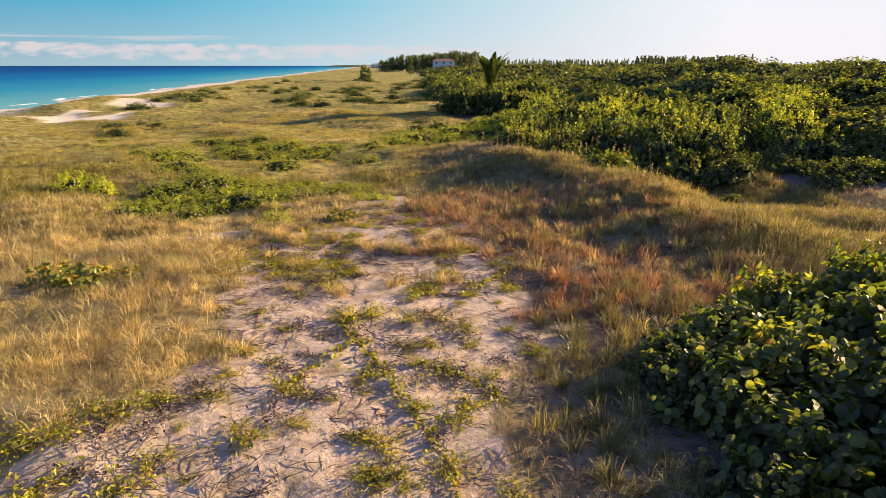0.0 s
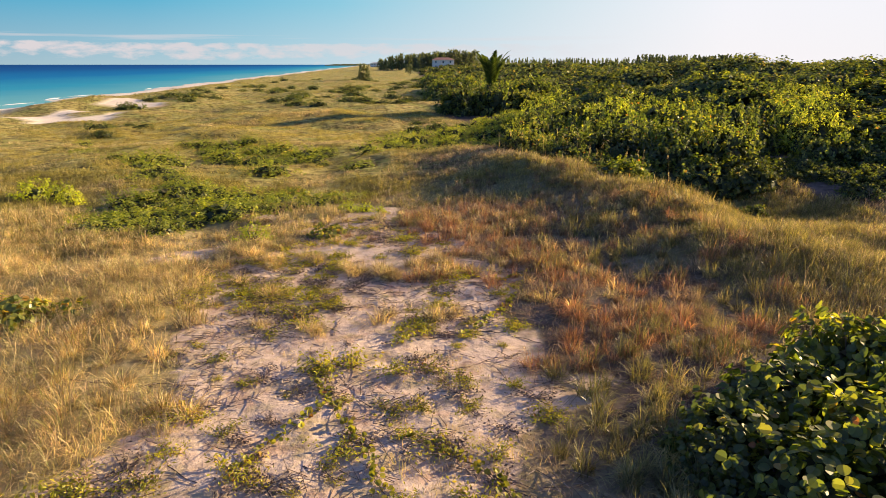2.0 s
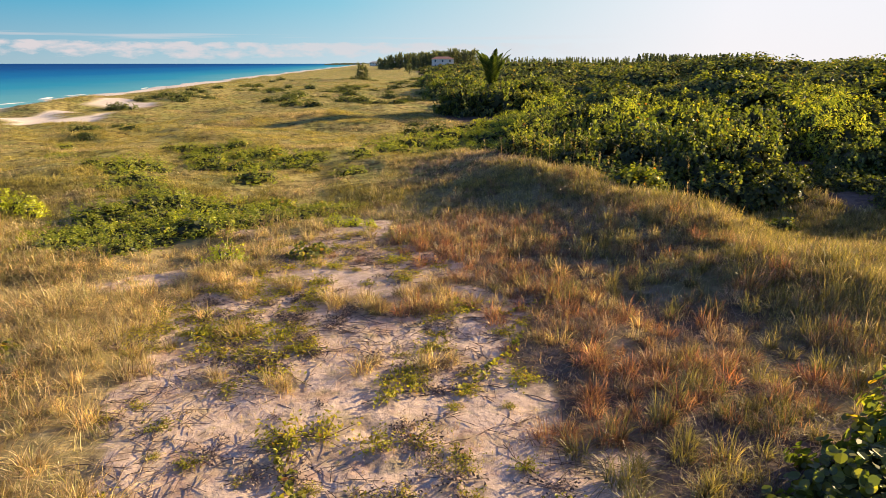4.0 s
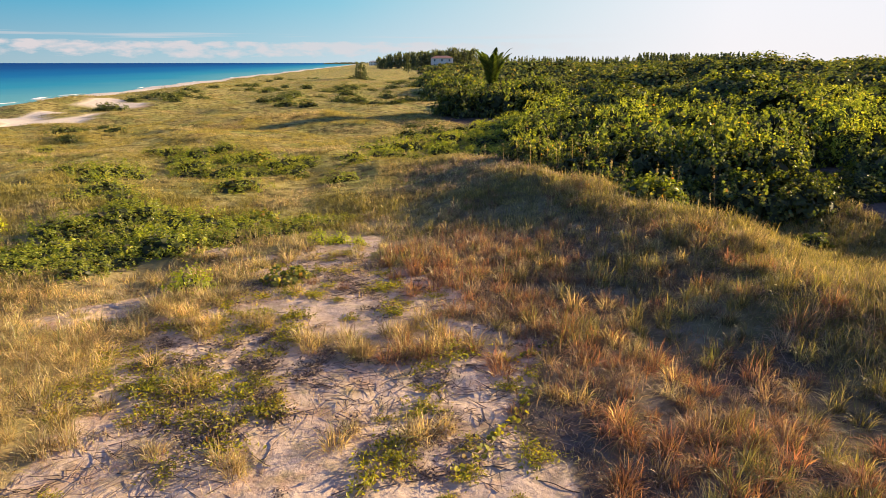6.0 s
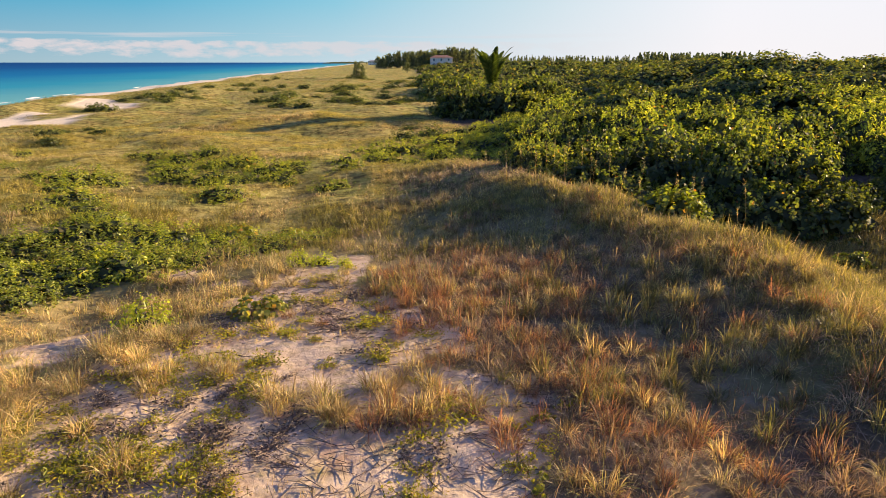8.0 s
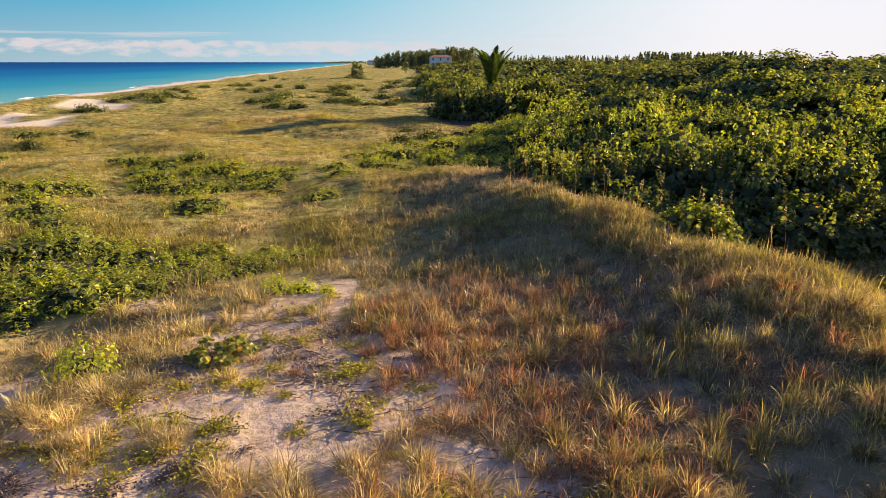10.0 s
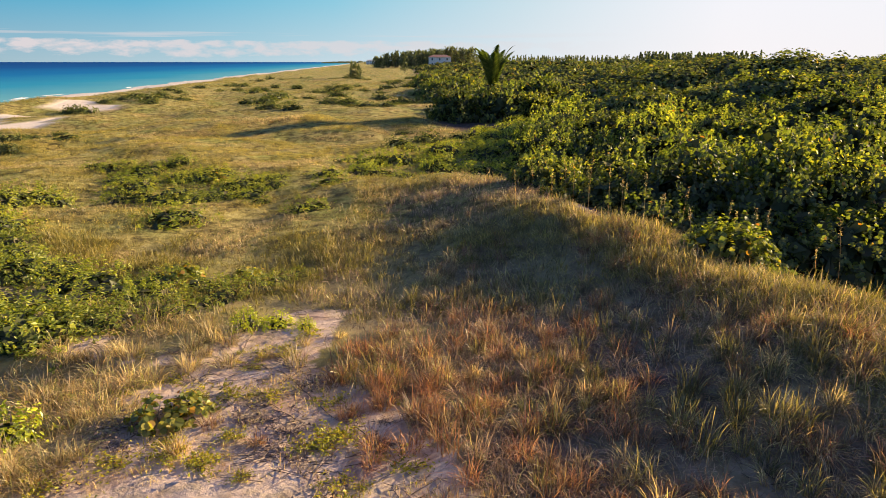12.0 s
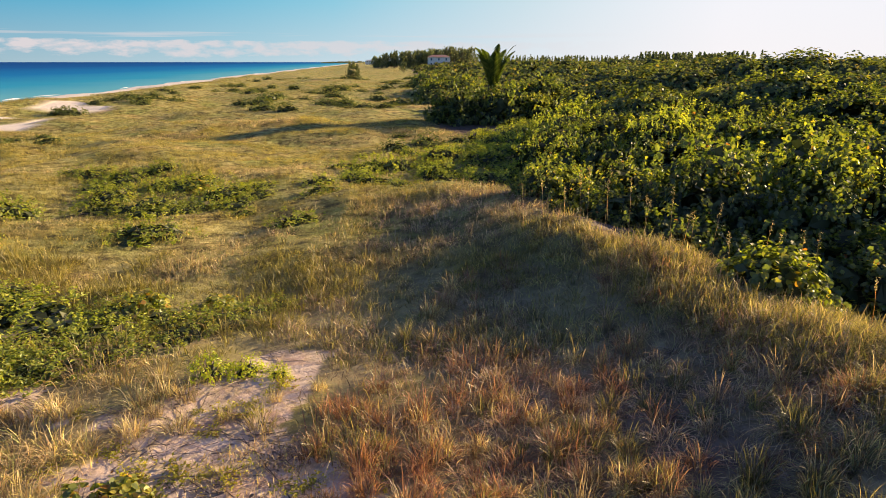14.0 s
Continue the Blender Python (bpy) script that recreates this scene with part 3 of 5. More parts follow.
def sand_here(x, y):
    x2, y2 = x + 0.35 * value_noise(x, y, 1.3, 21), y + 0.35 * value_noise(x, y, 1.3, 22)
    return inside(BLOWOUT, x2, y2) | bare_patches(x, y) | inside(OPENING, x, y) & (value_noise(x, y, 4.5, 25) > -0.05) | (seaward(x, y) > 38)


def breaking_wave(x, y, length, wide, seed):
    """A low foaming roller along the shore: a ragged humped strip."""
    k = max(8, int(length / 1.5))
    s = np.linspace(-0.5, 0.5, k)
    cx, cy = x - 0.0995 * s * length, y + 0.995 * s * length
    cx = cx + 1.2 * value_noise(s * length, s * 0 + seed, 9, 31)
    env = np.maximum(np.cos(np.pi * s), 0.02) ** 0.6 * np.clip(0.35 + 1.6 * value_noise(s * length, s * 0 + seed, 4.5, 34), 0.03, 1)
    rows = []
    for j, (o, hgt) in enumerate(((-1, 0.02), (-0.4, 0.25), (0.1, 0.3), (1, 0.02))):
        w = wide * env * (1 + 0.5 * value_noise(s * length, s * 0 + 3 * j + seed, 3, 32))
        rows.append(np.stack([cx + o * w, cy, SEA_Z + hgt * env * (0.7 + 0.3 * value_noise(s * length, s * 0 + seed, 2.5, 33))], 1))
    v = np.concatenate(rows)
    f = np.array([[j * k + i, j * k + i + 1, (j + 1) * k + i + 1, (j + 1) * k + i] for j in range(3) for i in range(k - 1)])
    return tagged(new("breaking_wave", mesh_of("breaking_wave", v, f, FOAM, True)), "white foaming wave breaking along the beach", "wave", "waves along the beach")


for k, (y, off, ln, wd) in enumerate(((118, 67.5, 26, 0.5), (150, 70, 30, 0.8), (205, 68.5, 22, 0.6), (262, 69, 16, 0.8), (330, 69, 26, 0.9), (420, 69, 30, 1.2), (520, 69, 40, 1.4), (640, 70, 40, 1.6), (800, 70, 60, 2.5), (1000, 70, 100, 3.5))):
    breaking_wave(-off - 0.1 * y, y, ln, wd, k)


# ---- shrubs and trees ----
def dome_shoots(count, radii, lift=0.25, lump=0.25, seed=0, low=-0.15):
    """Places and directions on the outside of a lumpy dome."""
    d = unit(RNG.normal(size=(count * 3, 3)))
    d = d[d[:, 2] > low][:count]
    r = (1 + lump * value_noise(d[:, 0] * 2 + 7 * seed, d[:, 1] * 2 + d[:, 2], 0.55, 40 + seed)) * RNG.uniform(0.72, 1.0, len(d))
    p = d * r[:, None] * np.array(radii)
    way = unit(d / np.array(radii) + np.array([0, 0, lift]) + RNG.normal(size=d.shape) * 0.35)
    return p, way


def shoot_leaves(p, way, per, length, size, kind, spread=0.3):
    """Leaves set alternately along each shoot, facing outward and up."""
    n = len(p)
    k = np.tile(np.arange(per), n)
    P, W = np.repeat(p, per, 0), np.repeat(way, per, 0)
    off = RNG.normal(size=P.shape)
    off = unit(off - W * np.sum(off * W, 1, keepdims=True))
    sz = size * RNG.uniform(0.6, 1.15, len(P))
    up_shoot = (k + RNG.random(len(P))) / per
    c = P + W * (length * up_shoot)[:, None] + off * (sz * (0.72 - 0.35 * up_shoot))[:, None]
    nrm = unit(W * 0.8 + off * (0.7 - 0.5 * up_shoot)[:, None] + RNG.normal(size=P.shape) * spread + np.array([0.0, 0.0, 0.2]))
    return leaves(c, nrm, sz, kind)


def limb_sticks(radii, count, thick):
    """Bare stems that fork from the root into the crown."""
    d, _ = dome_shoots(count, radii, low=0.05)
    root = np.zeros_like(d) + RNG.normal(size=d.shape) * 0.05
    root[:, 2] = -0.15
    mid = d * RNG.uniform(0.35, 0.55, (len(d), 1)) + RNG.normal(size=d.shape) * 0.08
    return joined([sticks(root, mid, np.full(len(d), thick), np.full(len(d), thick * 0.7)), sticks(mid, d * 0.95, np.full(len(d), thick * 0.7), np.full(len(d), thick * 0.3))])


def bush_kind(name, radii, shoots, per, length, size, kind, mat, stems, label, category, group, seed, fill=0, lump=0.25):
    """One bush: an Empty at its foot, with a crown of leaves and its stems."""
    root = tagged(new(name), label, category, group)
    p, w = dome_shoots(shoots, radii, seed=seed, lump=lump)
    chunks = [shoot_leaves(p, w, per, length, size, kind)]
    if fill:
        q, w2 = dome_shoots(fill, [r * 0.72 for r in radii], seed=seed)
        chunks.append(leaves(q, w2, np.full(len(q), size * 1.7), kind))
    part("crown", mesh_of("crown", *joined(chunks), mat), mat, root, "", "stuff")
    low = radii[2] < 0.7
    wide = 0.3 * radii[0]
    # leaf core that blocks light, its dark colour painting the inner shade
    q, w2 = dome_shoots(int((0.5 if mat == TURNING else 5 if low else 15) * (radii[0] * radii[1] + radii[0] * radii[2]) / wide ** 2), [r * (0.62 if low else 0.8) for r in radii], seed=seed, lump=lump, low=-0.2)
    part("inner_leaves", mesh_of("inner_leaves", *leaves(q, w2 + RNG.normal(size=q.shape) * 0.3, np.full(len(q), wide), "tuft"), INNER_SHADE), INNER_SHADE, root, "inner leaves with the crown's shade painted dark", "stuff")
    part("branching", mesh_of("branching", *limb_sticks(radii, stems, 0.022), BARK), BARK, root, "", "stuff")
    return root


def put(protos, x, y, size, flat=1.0, sink=0.05):
    """Stands a copy of one of the kinds at a place of the plan."""
    ob = protos[int(RNG.integers(len(protos)))]
    z = float(height(x, y)) - sink
    m = pose(x, y, z, 0, 0, RNG.uniform(0, 360))
    made = copy_thing(ob, m)
    made.scale = (size, size, size * flat)
    return made


def retire(protos):
    for ob in protos:
        for o in (*ob.children_recursive, ob):
            bpy.data.objects.remove(o)


GRAPE_LABEL = "dense green sea grape bush with round leathery leaves"
near_grapes = [bush_kind("sea_grape_bush", (2.1, 1.9, 1.45), 340, 8, 0.32, 0.13, "round", GRAPE, 14, GRAPE_LABEL, "bush", "sea grape thicket", s, 60, 0.4) for s in range(5)]
sand_grapes = [bush_kind("sea_grape_bush", (1.0, 0.95, 0.8), 125, 8, 0.30, 0.135, "disc", GRAPE, 12, "spreading sea grape bush with big round leaves beside the sand", "bush", "sea grapes beside the sand", 50 + s, 60, 0.28) for s in range(4)]
yellow_grapes = [bush_kind("sea_grape_plant", (1.0, 0.95, 0.8), 40, 5, 0.30, 0.26, "disc", TURNING, 8, "small sea grape plant with yellowing round leaves", "bush", "small sea grapes on the sand", 70 + s, 6, 0.28) for s in range(2)]
mid_grapes = [bush_kind("sea_grape_bush", (2.3, 2.1, 1.5), 230, 7, 0.36, 0.16, "round", GRAPE, 8, GRAPE_LABEL, "bush", "sea grape thicket", 10 + s, 40, 0.4) for s in range(5)]
mid_shrubs = [bush_kind("coastal_shrub", (2.2, 2.1, 1.5), 300, 8, 0.34, 0.19, "lance", SHRUB, 8, "dark green bushy coastal shrub in the thicket", "bush", "thicket shrubs", 20 + s, 40, 0.4) for s in range(4)]
mound_grapes = [bush_kind("sea_grape_bush", (3.0, 2.9, 1.9), 430, 7, 0.34, 0.17, "round", GRAPE, 12, "broad rounded sea grape mound with a dark shaded side", "bush", "sea grape mounds", 60 + s, 120, 0.3) for s in range(3)]
low_shrubs = [bush_kind("low_shrub", (1.0, 0.9, 0.55), 80, 8, 0.17, 0.105, "lance", SHRUB, 10, "low spreading green shrub among dune grass", "shrub", "low dune shrubs", 30 + s, 70, 0.45) for s in range(5)]
far_shrubs = [bush_kind("dune_shrub", (1.0, 0.9, 0.55), 52, 4, 0.2, 0.2, "lance", CANOPY, 4, "dark green dune shrub far out in the meadow", "shrub", "far dune shrubs", 35 + s, 30, 0.4) for s in range(4)]
lime_shrubs = [bush_kind("lime_shrub", (0.42, 0.4, 0.45), 110, 7, 0.15, 0.075, "lance", LIME, 6, "small bright yellow-green shrub in dry grass", "shrub", "yellow-green shrubs", 40 + s, 40, 0.3) for s in range(2)]

# the thicket behind the ridge, bush by bush
def in_thicket(x, y):
    front = np.where(x < 12.6, np.where(x < 6, 26.6, 25.0 - 0.15 * (x - 6)), np.where(x < 16, 24.5, 22.5))
    return (x > thicket_edge(y) + 0.8) & (y > front)


def canopy(x, y):
    """How high the tops of the thicket stand."""
    return 2.05 + 0.06 * max(x - 8, 0) + 0.018 * (y - 30) + 0.45 * float(value_noise(x, y, 6.0, 57))


stood = []
for x, y, size, tall in ((4.9, 29.3, 0.62, 0.95), (6.1, 26.5, 0.72, 1.0), (8.0, 25.9, 0.78, 1.05), (9.9, 25.4, 0.8, 1.1), (11.2, 25.3, 0.72, 1.1), (12.3, 26.0, 0.55, 1.05), (7.2, 28.6, 0.85, 1.3), (9.4, 27.9, 0.9, 1.4), (11.3, 27.6, 0.8, 1.45), (8.6, 30.6, 0.95, 1.55), (10.8, 30.2, 0.92, 1.65), (12.4, 29.2, 0.7, 1.6), (6.3, 31.2, 0.8, 1.2), (4.9, 32.6, 0.6, 0.9)):
    put(near_grapes, x, y, size, tall, 0.15)
    stood.append((x, y, 1.62 * size))
# broad mounds that stand out of the thicket, and the low growth between them
for x, y, size, top in ((1.9, 61.3, 0.95, 2.4), (5.0, 62.0, 1.1, 2.75), (7.7, 60.9, 0.75, 2.1), (5.9, 42.8, 0.78, 1.6), (8.9, 43.6, 0.95, 1.95), (11.8, 44.6, 0.95, 2.2), (0.4, 89.5, 0.85, 2.3), (3.6, 91.0, 1.1, 2.7), (-0.2, 101.5, 0.8, 2.1), (9.6, 72.0, 1.2, 3.0), (-1.4, 120, 1.1, 2.6), (14.8, 38.5, 0.9, 2.3), (19.6, 42.5, 1.0, 3.2), (25.0, 39.0, 1.1, 3.4), (13.6, 52.5, 1.1, 2.9), (21.5, 51.0, 1.2, 3.9), (30.5, 46.5, 1.2, 4.3), (10.2, 37.0, 0.8, 1.75)):
    put(mound_grapes, x, y, size, max(0.55, (top + 0.1 - float(height(x, y))) / (1.9 * size)), 0.15)
    stood.append((x, y, 2.2 * size))
HOLLOW = [(-3.0, 37.6), (0.5, 38.6), (2.6, 36.6), (4.6, 38.0), (5.4, 40.6), (3.2, 43.0), (7.5, 47.5), (9.5, 56), (6, 57.5), (3.0, 55.5), (2.6, 51.0), (1.6, 47.0), (-0.6, 43.5), (-3.4, 41.5)]
for x, y in RNG.uniform((-3.5, 36), (9.6, 58), (170, 2)):
    if inside(HOLLOW, x, y):
        put(low_shrubs, x, y, RNG.uniform(0.7, 1.35), RNG.uniform(0.7, 1.15))
tries = 0
while tries < 5200:
    tries += 1
    x, y = RNG.uniform(1, 44), RNG.uniform(20, 54)
    if not in_thicket(x, y) or x > 3.5 + 0.77 * y or y < 33.6 and 5.5 < x < 13.6 or y < 28.6 and x < 13 or 12.4 < x < 14.2 and y < 28.6 or x >= 14.2 and y < 27.4:
        continue
    if inside(HOLLOW, x, y) or math.hypot(x - 4.7, y - 65) < 3:
        continue
    size = RNG.uniform(0.6, 1.15) * (0.72 + 0.28 * float(step(0, 5, min(x - float(thicket_edge(y)), y - 24.5))))
    room = 1.62 * size
    if any(math.hypot(x - a, y - b) < room + 0.85 * r for a, b, r in stood):
        continue
    stood.append((x, y, room))
    tall = min(1.5, max(0.55, (canopy(x, y) * RNG.uniform(0.85, 1.12) - float(height(x, y))) / (1.5 * size)))
    if y < 31 and x < 14:
        put(near_grapes, x, y, size, tall, 0.15)
    elif RNG.random() < 0.6:
        put(mid_grapes, x, y, size, tall, 0.15)
    else:
        put(mid_shrubs, x, y, size, tall, 0.15)
for x, y in RNG.uniform((12.2, 22.5), (20, 31), (46, 2)):
    if x > 13 + 0.8 * (y < 25):
        put(mid_grapes, x, y, RNG.uniform(0.34, 0.55), 0.9, 0.1)
# young sea grapes at the foot of the bank
for x, y, s in ((6.1, 23.4, 0.85), (6.8, 23.8, 0.7), (9.0, 23.2, 0.4), (8.2, 22.6, 0.4), (3.6, 28.6, 0.4), (2.9, 30.6, 0.42), (10.4, 22.4, 0.45)):
    put(sand_grapes, x, y, s, 1.1)
# near bush beside the bare sand
near_bushes = []
for x, y, s in ((3.6, 8.7, 0.54), (4.6, 9.4, 0.6), (5.8, 10.1, 0.66), (3.9, 7.6, 0.66), (5.1, 8.3, 0.7), (6.4, 9.0, 0.72), (7.3, 10.3, 0.68), (4.2, 6.4, 0.66), (5.4, 6.9, 0.74), (6.8, 7.5, 0.75), (4.6, 5.0, 0.7), (6.0, 5.4, 0.8), (3.3, 5.6, 0.5), (8.3, 9.2, 0.7), (3.2, 8.1, 0.42)):
    near_bushes.append(put(sand_grapes, x, y, s * 1.35, 1.02 + 0.34 * min(1.5, max(0.0, (x - 4.0) / 2))))
# tall bushes out of view to the right, added to shade the near bush
for x, y, s, tall in ((7.9, 7.0, 0.78, 1.3), (7.4, 4.8, 0.8, 1.3), (9.7, 7.8, 0.8, 1.35), (9.4, 5.4, 0.8, 1.3), (6.5, 2.8, 0.7, 1.2)):
    put(mid_grapes, x, y, s, tall * 1.45, 0.15)
# the leaves nearest the walk, each its own
one_leaf = mesh_of("leaf", *leaves(np.zeros((1, 3)), np.array([[0.0, 0.0, 1.0]]), np.array([0.135]), "disc"), GRAPE)
for bush in (near_bushes[3], near_bushes[4], near_bushes[7]):
    spots, ways = dome_shoots(100, (1.02, 0.97, 0.82), low=0.0)
    for spot, way in zip(spots, ways):
        leaf = part("leaf", one_leaf, GRAPE, bush)
        leaf.matrix_local = Matrix.Translation(Vector(spot * 1.12)) @ Vector(way).to_track_quat("Z", "Y").to_matrix().to_4x4() @ Matrix.Rotation(RNG.uniform(0, 6.28), 4, "Z")
for x, y, s in ((-8.2, 12.6, 0.5), (-7.5, 12.4, 0.46), (-6.7, 12.8, 0.36), (-3.15, 18.6, 0.36), (-2.85, 18.75, 0.3), (-8.6, 37.0, 0.5), (-5.2, 24.6, 0.4), (-3.9, 24.9, 0.35)):
    put(yellow_grapes, x, y, s * 1.1, 0.95)
for x, y, s in ((-4.6, 22.4, 0.7), (-4.0, 23.3, 0.7), (-3.6, 23.9, 0.75), (-4.6, 23.9, 0.8), (-3.2, 24.5, 0.6), (-2.7, 25.0, 0.5), (-5.6, 24.2, 0.8), (-7.9, 21.0, 0.9), (-8.6, 20.2, 0.9), (-9.6, 20.0, 0.9), (-10.6, 20.8, 0.9), (-8.4, 22.4, 1.0), (-9.6, 22.6, 1.0), (-5.2, 23.0, 0.8), (-5.5, 22.0, 0.8), (-6.2, 23.0, 0.9), (-6.2, 21.9, 0.8), (-7.5, 20.4, 0.8), (-7.9, 19.6, 0.8), (-7.0, 22.4, 0.9)):
    put(low_shrubs, x, y, s, 0.78)
# low shrubs on the grassy side
MAT = [(-12.0, 20.6), (-9.2, 18.9), (-7.2, 19.0), (-5.6, 21.4), (-3.9, 22.3), (-4.2, 23.6), (-6.3, 24.4), (-9.5, 26.6), (-11.0, 29), (-12.8, 28), (-11.6, 24)]
MAT2 = [(-13.6, 38.5), (-9.2, 33.2), (-6.3, 34.5), (-7, 36.5), (-10.3, 40.5), (-15, 43), (-16, 41)]
for x, y in RNG.uniform((-16, 18), (-3, 44), (360, 2)):
    if inside(MAT, x, y) and RNG.random() < 0.6 or inside(MAT2, x, y) and RNG.random() < 0.5:
        put(low_shrubs, x, y, RNG.uniform(0.55, 1.2), RNG.uniform(0.6, 1.0))
for x, y, s in ((-13.9, 23.4, 1.5), (-13.2, 23.6, 1.3), (-12.7, 23.3, 1.1), (-4.95, 18.2, 1.2), (-2.9, 21.6, 0.8), (-2.4, 21.7, 0.65), (-1.9, 21.6, 0.5)):
    put(lime_shrubs, x, y, s)
for k in range(360):
    y = 30 + 170 * RNG.random() ** 1.4
    x = RNG.uniform(-0.42 * y - 6, float(thicket_edge(y)) - 0.5)
    if value_noise(x * 1.0, y * 0.55, 9.0, 51) > 0.12 and not sand_here(x, y) and seaward(x, y) < 31:
        put(far_shrubs if y > 48 else low_shrubs, x, y, RNG.uniform(0.6, 1.3) * (1 if y < 70 else 1.5) * (1 if RNG.random() < 0.8 else 0.6), RNG.uniform(0.6, 0.9))
retire(yellow_grapes + mound_grapes + near_grapes + sand_grapes + mid_grapes + mid_shrubs + low_shrubs + far_shrubs + lime_shrubs)

# the far thicket, where no bush can be told from the next
n_far = 2500
fy = 50 + 420 * RNG.random(n_far) ** 1.6
fx = thicket_edge(fy) + 1.2 + RNG.random(n_far) * (8 + 0.85 * fy)
kept = (np.hypot(fx - 4.7, fy - 65) > 2.6) & ~inside(HOLLOW, fx, fy) & ((fy > 66) | (fx > 10)) & ~((fx < 11) & (fy > 66) & (fy < 71))
fx, fy = fx[kept], fy[kept]
fz = height(fx, fy)
chunks = []
for lo, hi, per, size in ((0, 90, 190, 0.34), (90, 180, 80, 0.6), (180, 600, 30, 1.2)):
    k = (fy >= lo) & (fy < hi)
    c = np.stack([fx, fy, fz], 1)[k]
    r = RNG.uniform(0.8, 1.4, len(c)) * (1 if hi < 100 else 1.25)
    d = unit(RNG.normal(size=(len(c) * per, 3)))
    d[:, 2] = np.abs(d[:, 2])
    tall = (1.55 + 0.85 * value_noise(c[:, 0], c[:, 1], 9.0, 56)) * RNG.uniform(0.8, 1.2, len(c))
    P = np.repeat(c, per, 0) + d * np.repeat(np.stack([1.6 * r, 1.6 * r, tall], 1), per, 0) * RNG.uniform(0.8, 1.05, (len(d), 1))
    chunks.append(leaves(P, d + RNG.normal(size=d.shape) * 0.25 + np.array([0, 0, 0.1]), size * RNG.uniform(0.6, 1.2, len(P)), "tuft"))
# dark tufts inside each far bush, inner shade put into their colour
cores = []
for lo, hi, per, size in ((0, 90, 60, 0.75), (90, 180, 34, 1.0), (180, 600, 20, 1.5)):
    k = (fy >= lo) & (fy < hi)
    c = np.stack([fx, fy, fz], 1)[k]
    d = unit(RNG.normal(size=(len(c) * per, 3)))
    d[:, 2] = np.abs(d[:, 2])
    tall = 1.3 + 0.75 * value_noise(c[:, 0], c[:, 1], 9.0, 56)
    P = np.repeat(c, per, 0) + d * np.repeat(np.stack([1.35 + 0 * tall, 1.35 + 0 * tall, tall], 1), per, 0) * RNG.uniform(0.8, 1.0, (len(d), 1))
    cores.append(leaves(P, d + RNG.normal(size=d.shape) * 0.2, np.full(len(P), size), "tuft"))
tagged(new("thicket_branches", mesh_of("thicket_branches", *joined(cores), INNER_SHADE)), "dark leaf core with the thicket's inner shade painted in", "thicket", kind="stuff")
tagged(new("far_thicket", mesh_of("far_thicket", *joined(chunks), CANOPY)), "green coastal thicket stretching inland to the horizon", "thicket", kind="stuff")


def casuarina(seed, slim=1.0):
    """A feathery pine-like tree ten metres high: trunk, limbs and drooping tufts of needles."""
    root = tagged(new("casuarina_tree"), "tall dark green feathery casuarina tree", "tree", "casuarina trees")
    z = np.linspace(0, 10, 9)
    wob = np.stack([0.15 * np.sin(z * 0.7 + seed), 0.15 * np.cos(z * 0.9 + seed), z], 1)
    part("trunk", mesh_of("trunk", *sticks(wob[:-1], wob[1:], 0.2 - 0.018 * z[:-1], 0.2 - 0.018 * z[1:]), BARK), BARK, root)
    hgt = RNG.uniform(0.3, 9.6, 40)
    a = RNG.uniform(0, 2 * np.pi, 40)
    reach = slim * (0.3 + 1.9 * (1 - hgt / 10.2) ** 0.75) * RNG.uniform(0.5, 1.1, 40)
    b0 = np.stack([0 * hgt, 0 * hgt, hgt], 1)
    b1 = b0 + np.stack([np.cos(a) * reach, np.sin(a) * reach, RNG.uniform(0.3, 1.0, 40) * reach], 1)
    part("branching", mesh_of("branching", *sticks(b0, b1, np.full(40, 0.05), np.full(40, 0.02)), BARK), BARK, root, "", "stuff")
    per = 9
    s = RNG.uniform(0.3, 1.05, (40, per, 1))
    c = (b0[:, None] + (b1 - b0)[:, None] * s + RNG.normal(size=(40, per, 3)) * 0.22).reshape(-1, 3)
    n = len(c)
    out = unit(np.repeat(b1 - b0, per, 0)) + RNG.normal(size=(n, 3)) * 0.45
    tip = c + out * RNG.uniform(0.3, 0.7, (n, 1)) + np.array([0, 0, 1.0]) * RNG.uniform(0.3, 0.9, (n, 1))
    side = unit(np.cross(out, RNG.normal(size=(n, 3)))) * RNG.uniform(0.15, 0.32, (n, 1))
    v = np.stack([c, (c + tip) / 2 + side, tip, (c + tip) / 2 - side], 1).reshape(-1, 3)
    f = (np.array([[0, 1, 2], [0, 2, 3]])[None] + 4 * np.arange(n)[:, None, None]).reshape(-1, 3)
    part("crown", mesh_of("crown", v, f, NEEDLE), NEEDLE, root, "", "stuff")
    return root


trees = [casuarina(s, 1.05 + 0.17 * s) for s in range(4)]
for x, y, s in ((-22.3, 183, 0.45), (-21.0, 184, 0.38), (-21.7, 183.4, 0.42), (-22.9, 183.6, 0.3), (-20.3, 183.2, 0.28), (-13.0, 265, 0.72)):
    put(trees, x, y, s)
for k in range(165):
    u = k / 164
    put(trees, -45 + 68 * u + RNG.uniform(-1, 1), 470 + RNG.uniform(-25, 25), RNG.uniform(0.66, 0.95) * (0.7 + 0.3 * step(0.0, 0.25, u)), 1.1)
for k in range(18):
    put(trees, -125 + 55 * (k / 17) + RNG.uniform(-4, 4), 1150 + RNG.uniform(-60, 60), RNG.uniform(0.3, 0.5))
retire(trees)
n_belt = 470
bx = np.concatenate([24 + 150 * RNG.random(n_belt - 190), 87 + 44 * RNG.random(190)])
by = np.concatenate([520 + RNG.uniform(-30, 30, n_belt - 190), 290 + RNG.uniform(-12, 12, 190)])
